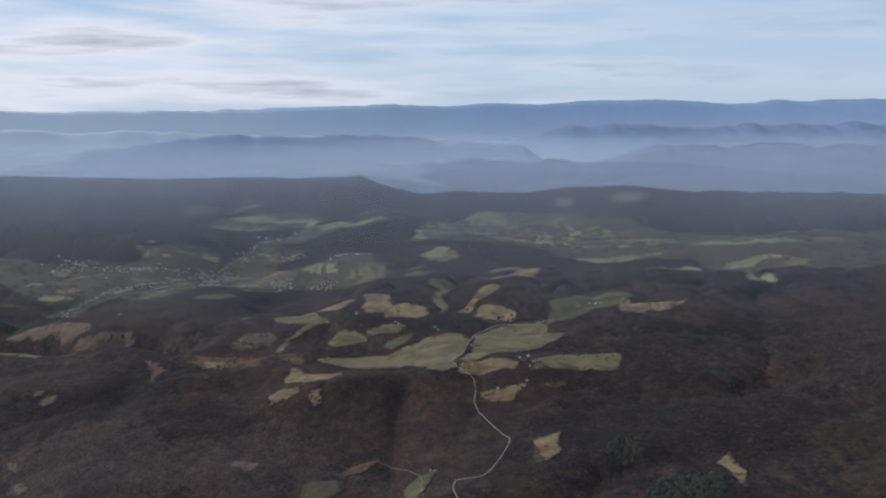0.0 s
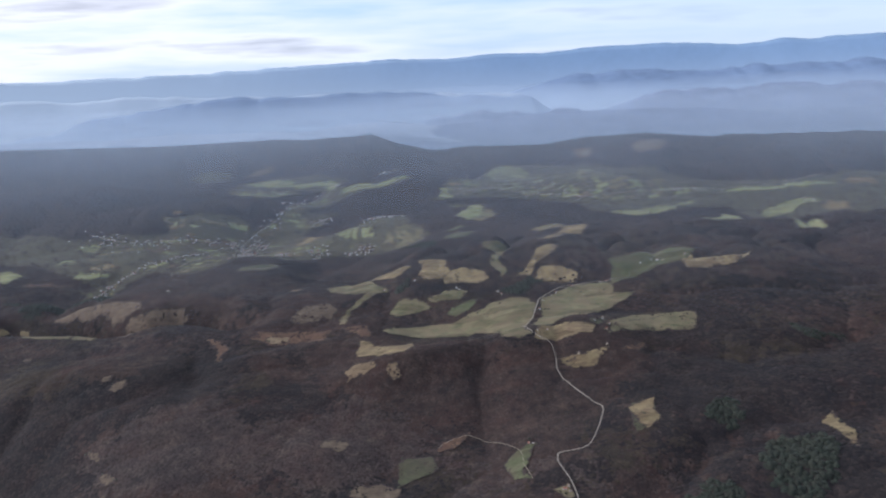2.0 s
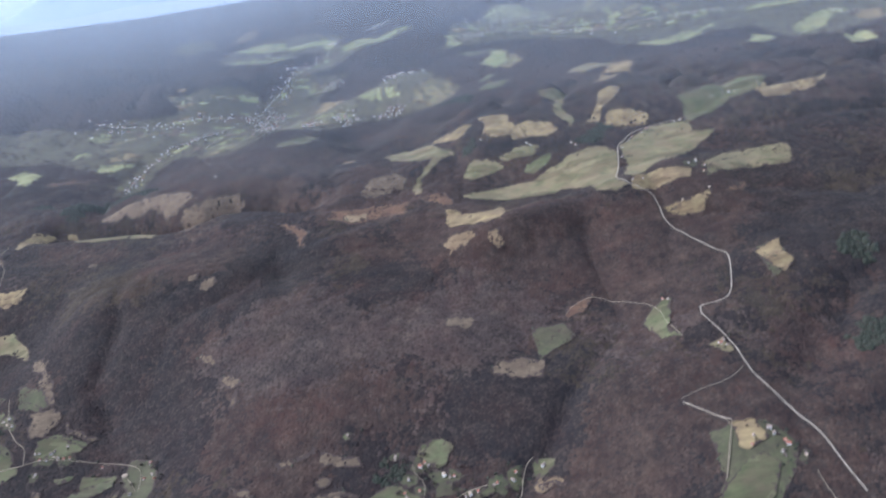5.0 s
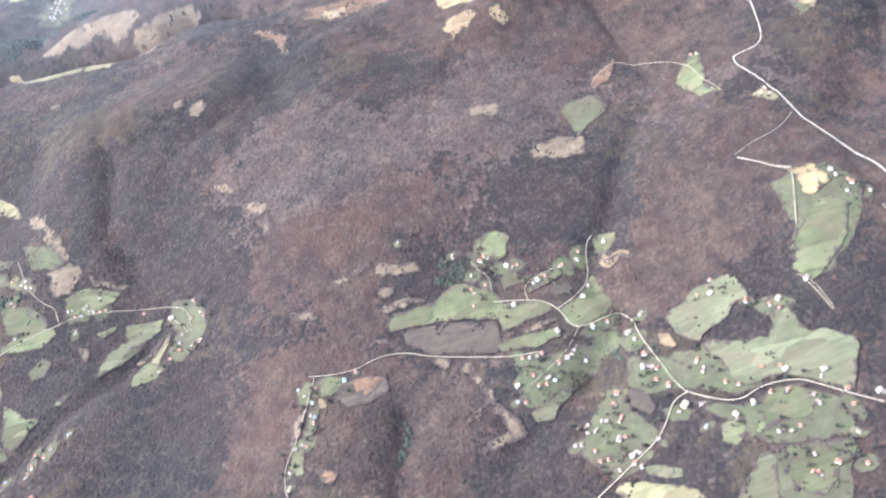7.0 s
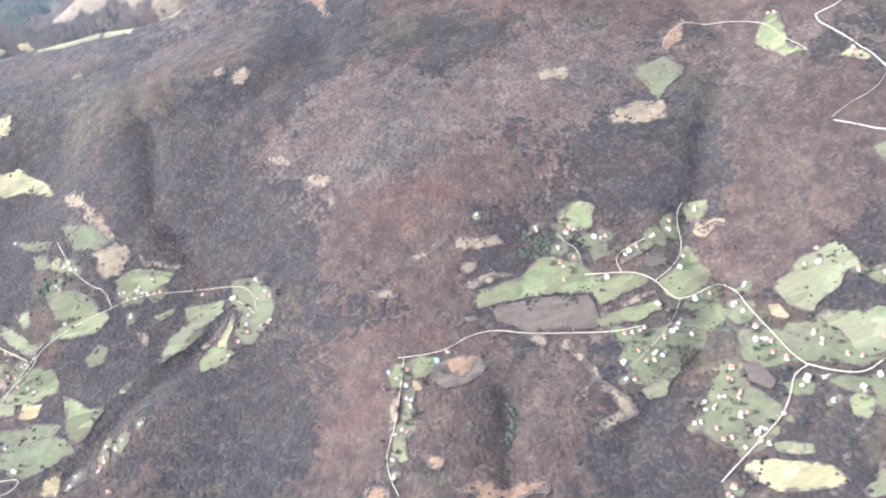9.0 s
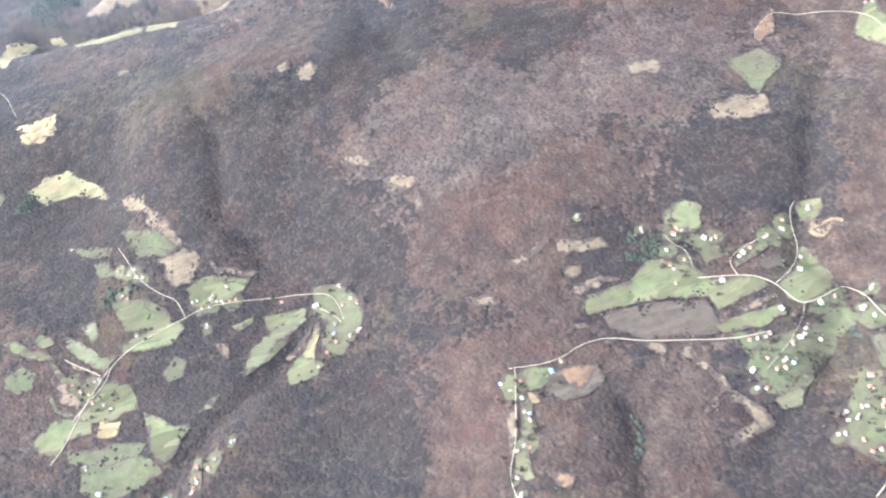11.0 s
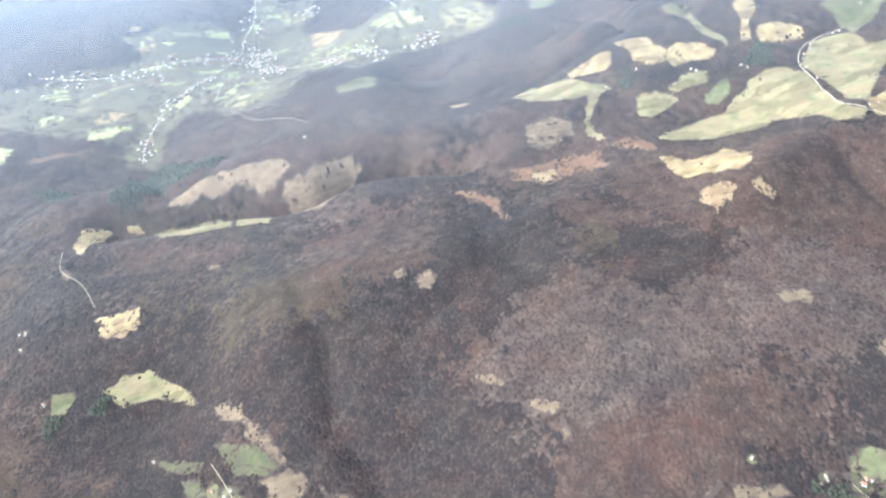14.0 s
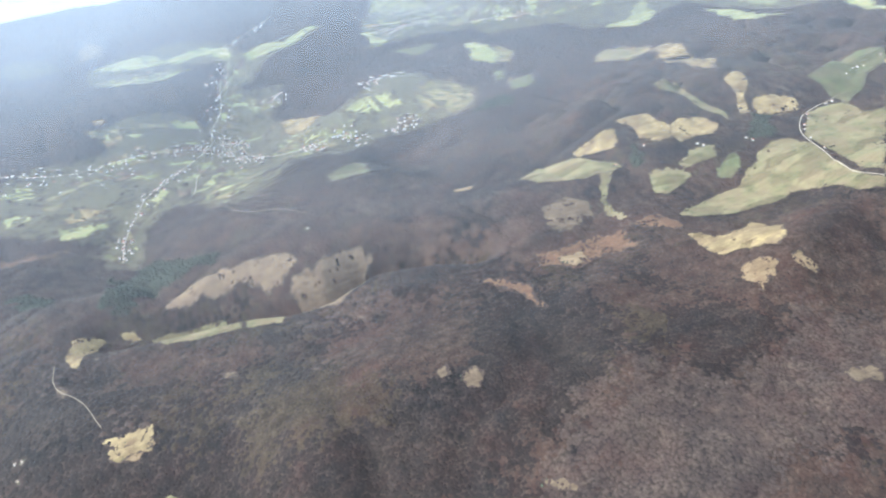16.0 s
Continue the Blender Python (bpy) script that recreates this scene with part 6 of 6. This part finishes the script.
far_firs = crowns("far_conifers", fx[dark], fy[dark], 12 * size[dark], 2.0 * size[dark], MAT["conifer"], rng, 0.3, up_f[dark])
tagged(far_firs, "dark conifer stands on the far slopes", "woodland", kind="stuff")

# bushes and thorn rows along field edges, and lone bushes in the grass
bx, by = [], []
for p in OPEN:
    near = p[:, 1].mean() < 1150
    pick = np.where(rng.uniform(0, 1, len(p)) < 0.08 + 0.45 * waves(p[:, 0], p[:, 1], 14, 51))[0]
    bx.append(p[pick, 0] + rng.normal(0, 1.1, len(pick)))
    by.append(p[pick, 1] + rng.normal(0, 1.1, len(pick)))
    lo, hi = p.min(0), p.max(0)
    n = int((hi[0] - lo[0]) * (hi[1] - lo[1]) / (14 if near else 420))
    qx, qy = rng.uniform(lo[0], hi[0], n), rng.uniform(lo[1], hi[1], n)
    k = inside(p, qx, qy) & (waves(qx, qy, 24, 52) + 0.9 * waves(qx, qy, 8, 54) > 1.15)
    bx.append(qx[k])
    by.append(qy[k])
bx, by = np.concatenate(bx), np.concatenate(by)
free = ~near_road(bx, by)
bx, by = bx[free], by[free]
size = rng.uniform(0.3, 1.0, len(bx)) * (1 + np.clip((by - 1150) / 400, 0, 1.6))
dark = waves(bx, by, 22, 53) + 0.6 * waves(bx, by, 7, 55) > 0.45
hedges = crowns("hedgerow_bushes", bx[~dark], by[~dark], 1.9 * size[~dark], 0.8 * size[~dark], MAT["thicket"], rng, rise=0.5 * lift_at(bx, by)[~dark])
tagged(hedges, "leafless thorn bushes along the field edges", "bushes", kind="stuff")
dark_hedges = crowns("evergreen_bushes", bx[dark], by[dark], 1.7 * size[dark], 0.9 * size[dark], MAT["shrub"], rng, rise=0.5 * lift_at(bx, by)[dark])
tagged(dark_hedges, "dark green bushes along field edges and gardens", "bushes", kind="stuff")


# ---- single trees about the farms ----
def tree(height, crown, material, label):
    thing = tagged(new("tree"), label, "tree", "farm trees")
    bm = bmesh.new()
    rings = []
    for z, r in ((-0.4, 0.17), (0.25 * height, 0.11), (0.7 * height, 0.05)):
        rings.append([(r * math.cos(a) + 0.04 * z, r * math.sin(a), z) for a in (0, 1.257, 2.513, 3.77, 5.027)])
    hull(bm, rings)
    part("trunk", bm, MAT["bark"], thing)
    bm = bmesh.new()
    for i in range(7):
        a, out_ = i * 2.4, crown * 0.28 * (i > 0)
        spot = Vector((out_ * math.cos(a), out_ * math.sin(a), height * (0.55 + 0.09 * (i % 4))))
        made = bmesh.ops.create_icosphere(bm, subdivisions=1, radius=crown * random.uniform(0.24, 0.36), matrix=Matrix.Translation(spot))
        for v in made["verts"]:
            v.co += Vector((random.uniform(-1, 1), random.uniform(-1, 1), random.uniform(-1, 1))) * crown * 0.07
    part("crown", bm, material, thing)
    return thing


TREES = [tree(2.0, 2.0, MAT["conifer"], "dark evergreen tree beside a farmhouse"), tree(1.9, 2.3, MAT["thicket"], "bare brown fruit tree in a farm garden"),
         tree(2.4, 1.3, MAT["conifer"], "tall dark spruce beside a lane"), tree(1.5, 1.3, MAT["thicket"], "small leafless garden tree")]
planted, grown = set(), 0
for hx, hy in sorted(HOMES, key=lambda q: q[1]):
    for _ in range(3):
        if random.random() < 0.6:
            a, r = random.uniform(0, 6.283), random.uniform(3.2, 10.0)
            x, y = hx + r * math.cos(a), hy + r * math.sin(a)
            if min(abs(x - u) + abs(y - v) for u, v in HOMES) < 3.4:
                continue
            if grown > 285:
                continue
            grown += 1
            k = random.randrange(4)
            m = pose(x, y, float(land(x, y)) + 0.3, 0, 0, random.uniform(0, 360))
            if k in planted:
                copy_thing(TREES[k], m)
            else:
                planted.add(k)
                TREES[k].matrix_basis = m


# ---- far mountain ranges, haze in their colour, and valley mist, behind everything ----
def mountain(name, reach, x0, x1, crest, foot, seed, material, label, depth=500.0, jag=18.0, taper=4.0):
    """A long range at a distance from the origin, seen over the nearer hills."""
    xs = np.linspace(x0, x1, 240)
    shares = (0.0, 0.2, 0.42, 0.62, 0.8, 0.93, 1.0, 0.7, 0.0)
    backs = (-0.55, -0.42, -0.3, -0.2, -0.11, -0.04, 0.0, 0.1, 0.2)
    verts, faces = [], []
    u = (xs - x0) / (x1 - x0)
    fade = np.clip(np.minimum(u, 1 - u) * taper, 0, 1) ** 0.9
    top = np.interp(u, np.linspace(0, 1, len(crest)), crest)
    ruffle = jag * (0.7 * waves(xs, xs * 0, 300, seed) + 0.7 * waves(xs, xs * 0, 120, seed + 1) + 0.35 * waves(xs, xs * 0, 45, seed + 2))
    for back, share in zip(backs, shares):
        far = np.sqrt(np.maximum(reach ** 2 - (xs * 0.85) ** 2, 1e6)) + back * depth
        spur = waves(xs + 0.5 * far, far, 420, seed + 3) * 6 * (0 < share < 1)
        verts.append(np.column_stack([xs, far + spur, foot + ((top - foot) * share + ruffle * share ** 4) * fade]))
    n = len(xs)
    for k in range(len(shares) - 1):
        for i in range(n - 1):
            faces.append((k * n + i, k * n + i + 1, (k + 1) * n + i + 1, (k + 1) * n + i))
    ob = mesh_object(name, np.vstack(verts), faces, material)
    return tagged(ob, label, "mountains", "far ranges", kind="structure")


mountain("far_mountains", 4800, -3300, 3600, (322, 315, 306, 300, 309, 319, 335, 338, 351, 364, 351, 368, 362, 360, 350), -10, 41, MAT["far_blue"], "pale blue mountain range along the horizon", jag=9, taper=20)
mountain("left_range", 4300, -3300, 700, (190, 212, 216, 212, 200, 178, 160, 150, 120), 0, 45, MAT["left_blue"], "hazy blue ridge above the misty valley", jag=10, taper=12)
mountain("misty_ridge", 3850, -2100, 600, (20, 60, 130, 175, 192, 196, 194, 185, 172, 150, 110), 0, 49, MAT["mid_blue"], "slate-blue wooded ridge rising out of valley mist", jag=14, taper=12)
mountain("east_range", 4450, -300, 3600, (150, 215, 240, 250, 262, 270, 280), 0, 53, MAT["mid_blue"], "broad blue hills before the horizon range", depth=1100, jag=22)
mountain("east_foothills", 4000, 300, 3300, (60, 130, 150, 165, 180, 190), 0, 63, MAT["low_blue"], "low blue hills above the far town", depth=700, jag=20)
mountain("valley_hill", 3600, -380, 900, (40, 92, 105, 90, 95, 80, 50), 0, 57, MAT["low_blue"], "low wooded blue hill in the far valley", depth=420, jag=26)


def sheet(name, x0, x1, y0, y1, rise, seed, material, label, category, kind):
    """A sheet over the far ground, wavy at its edges."""
    us, vs = np.linspace(0, 1, 70), np.linspace(0, 1, 34)
    U, V = np.meshgrid(us, vs)
    x = x0 + (x1 - x0) * U + 60 * waves(U * 900, V * 900, 160, seed)
    y = y0 + (y1 - y0) * V + 60 * waves(U * 900, V * 900, 160, seed + 1)
    edge = np.clip(np.minimum(np.minimum(U, 1 - U), np.minimum(V, 1 - V)) * 6, 0, 1)
    z = land(x, y) * (1 - edge) + np.maximum(land(x, y), 20) * edge - 4 + rise * edge + 5 * waves(x, y, 200, seed + 2) * edge
    ids = np.arange(U.size).reshape(U.shape)
    quads = np.stack([ids[:-1, :-1].ravel(), ids[:-1, 1:].ravel(), ids[1:, 1:].ravel(), ids[1:, :-1].ravel()], 1)
    ob = mesh_object(name, np.stack([x.ravel(), y.ravel(), z.ravel()], 1), quads, material)
    return tagged(ob, label, category, kind=kind)


# plain and mist glow by themselves, like the ranges behind
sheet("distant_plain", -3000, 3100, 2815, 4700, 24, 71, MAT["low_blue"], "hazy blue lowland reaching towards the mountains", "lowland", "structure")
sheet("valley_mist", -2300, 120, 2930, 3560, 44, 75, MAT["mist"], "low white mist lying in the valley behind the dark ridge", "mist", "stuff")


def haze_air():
    """Translucent stand-in for air-light: nothing near, a faint bluish veil over the far valleys."""
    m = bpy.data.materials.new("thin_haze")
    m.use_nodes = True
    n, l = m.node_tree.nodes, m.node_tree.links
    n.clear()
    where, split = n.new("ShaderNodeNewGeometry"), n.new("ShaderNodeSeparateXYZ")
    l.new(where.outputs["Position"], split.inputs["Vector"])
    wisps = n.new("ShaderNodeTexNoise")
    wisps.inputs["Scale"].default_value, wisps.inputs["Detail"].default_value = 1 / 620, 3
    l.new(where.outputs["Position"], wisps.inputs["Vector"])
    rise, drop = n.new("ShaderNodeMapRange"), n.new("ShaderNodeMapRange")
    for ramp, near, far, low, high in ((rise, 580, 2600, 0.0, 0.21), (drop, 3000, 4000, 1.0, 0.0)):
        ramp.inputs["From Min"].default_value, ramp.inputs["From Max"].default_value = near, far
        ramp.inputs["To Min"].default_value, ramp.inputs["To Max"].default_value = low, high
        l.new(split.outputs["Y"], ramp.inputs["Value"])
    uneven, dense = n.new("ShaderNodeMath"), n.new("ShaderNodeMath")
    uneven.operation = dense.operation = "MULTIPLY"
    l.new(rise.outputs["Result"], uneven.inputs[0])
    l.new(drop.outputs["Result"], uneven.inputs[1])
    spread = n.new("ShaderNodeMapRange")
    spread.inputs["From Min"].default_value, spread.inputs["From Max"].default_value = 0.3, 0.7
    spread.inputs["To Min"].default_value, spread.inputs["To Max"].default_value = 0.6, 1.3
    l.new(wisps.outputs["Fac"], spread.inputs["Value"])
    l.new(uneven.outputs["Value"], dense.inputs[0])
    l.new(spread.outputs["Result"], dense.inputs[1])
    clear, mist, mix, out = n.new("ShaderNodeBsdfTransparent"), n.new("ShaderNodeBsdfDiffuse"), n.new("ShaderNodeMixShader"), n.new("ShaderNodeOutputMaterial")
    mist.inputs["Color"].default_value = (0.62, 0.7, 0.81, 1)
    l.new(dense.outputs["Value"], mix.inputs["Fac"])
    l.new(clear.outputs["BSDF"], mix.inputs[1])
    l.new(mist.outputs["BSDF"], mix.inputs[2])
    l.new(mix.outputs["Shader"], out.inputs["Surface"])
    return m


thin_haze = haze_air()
# three added flat sheets imitate haze, their opacity growing northward
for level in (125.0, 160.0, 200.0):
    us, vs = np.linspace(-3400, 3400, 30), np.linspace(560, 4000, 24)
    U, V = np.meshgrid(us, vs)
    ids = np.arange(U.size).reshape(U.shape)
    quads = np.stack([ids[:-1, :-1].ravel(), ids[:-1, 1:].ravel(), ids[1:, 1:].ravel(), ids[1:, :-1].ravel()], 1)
    layer = mesh_object("haze_sheet", np.stack([U.ravel(), V.ravel(), (level + 14 * waves(U, V, 700, 81 + level)).ravel()], 1), quads, thin_haze)
    tagged(layer, "translucent bluish sheet standing in for haze over the far valleys", "haze", kind="stuff")
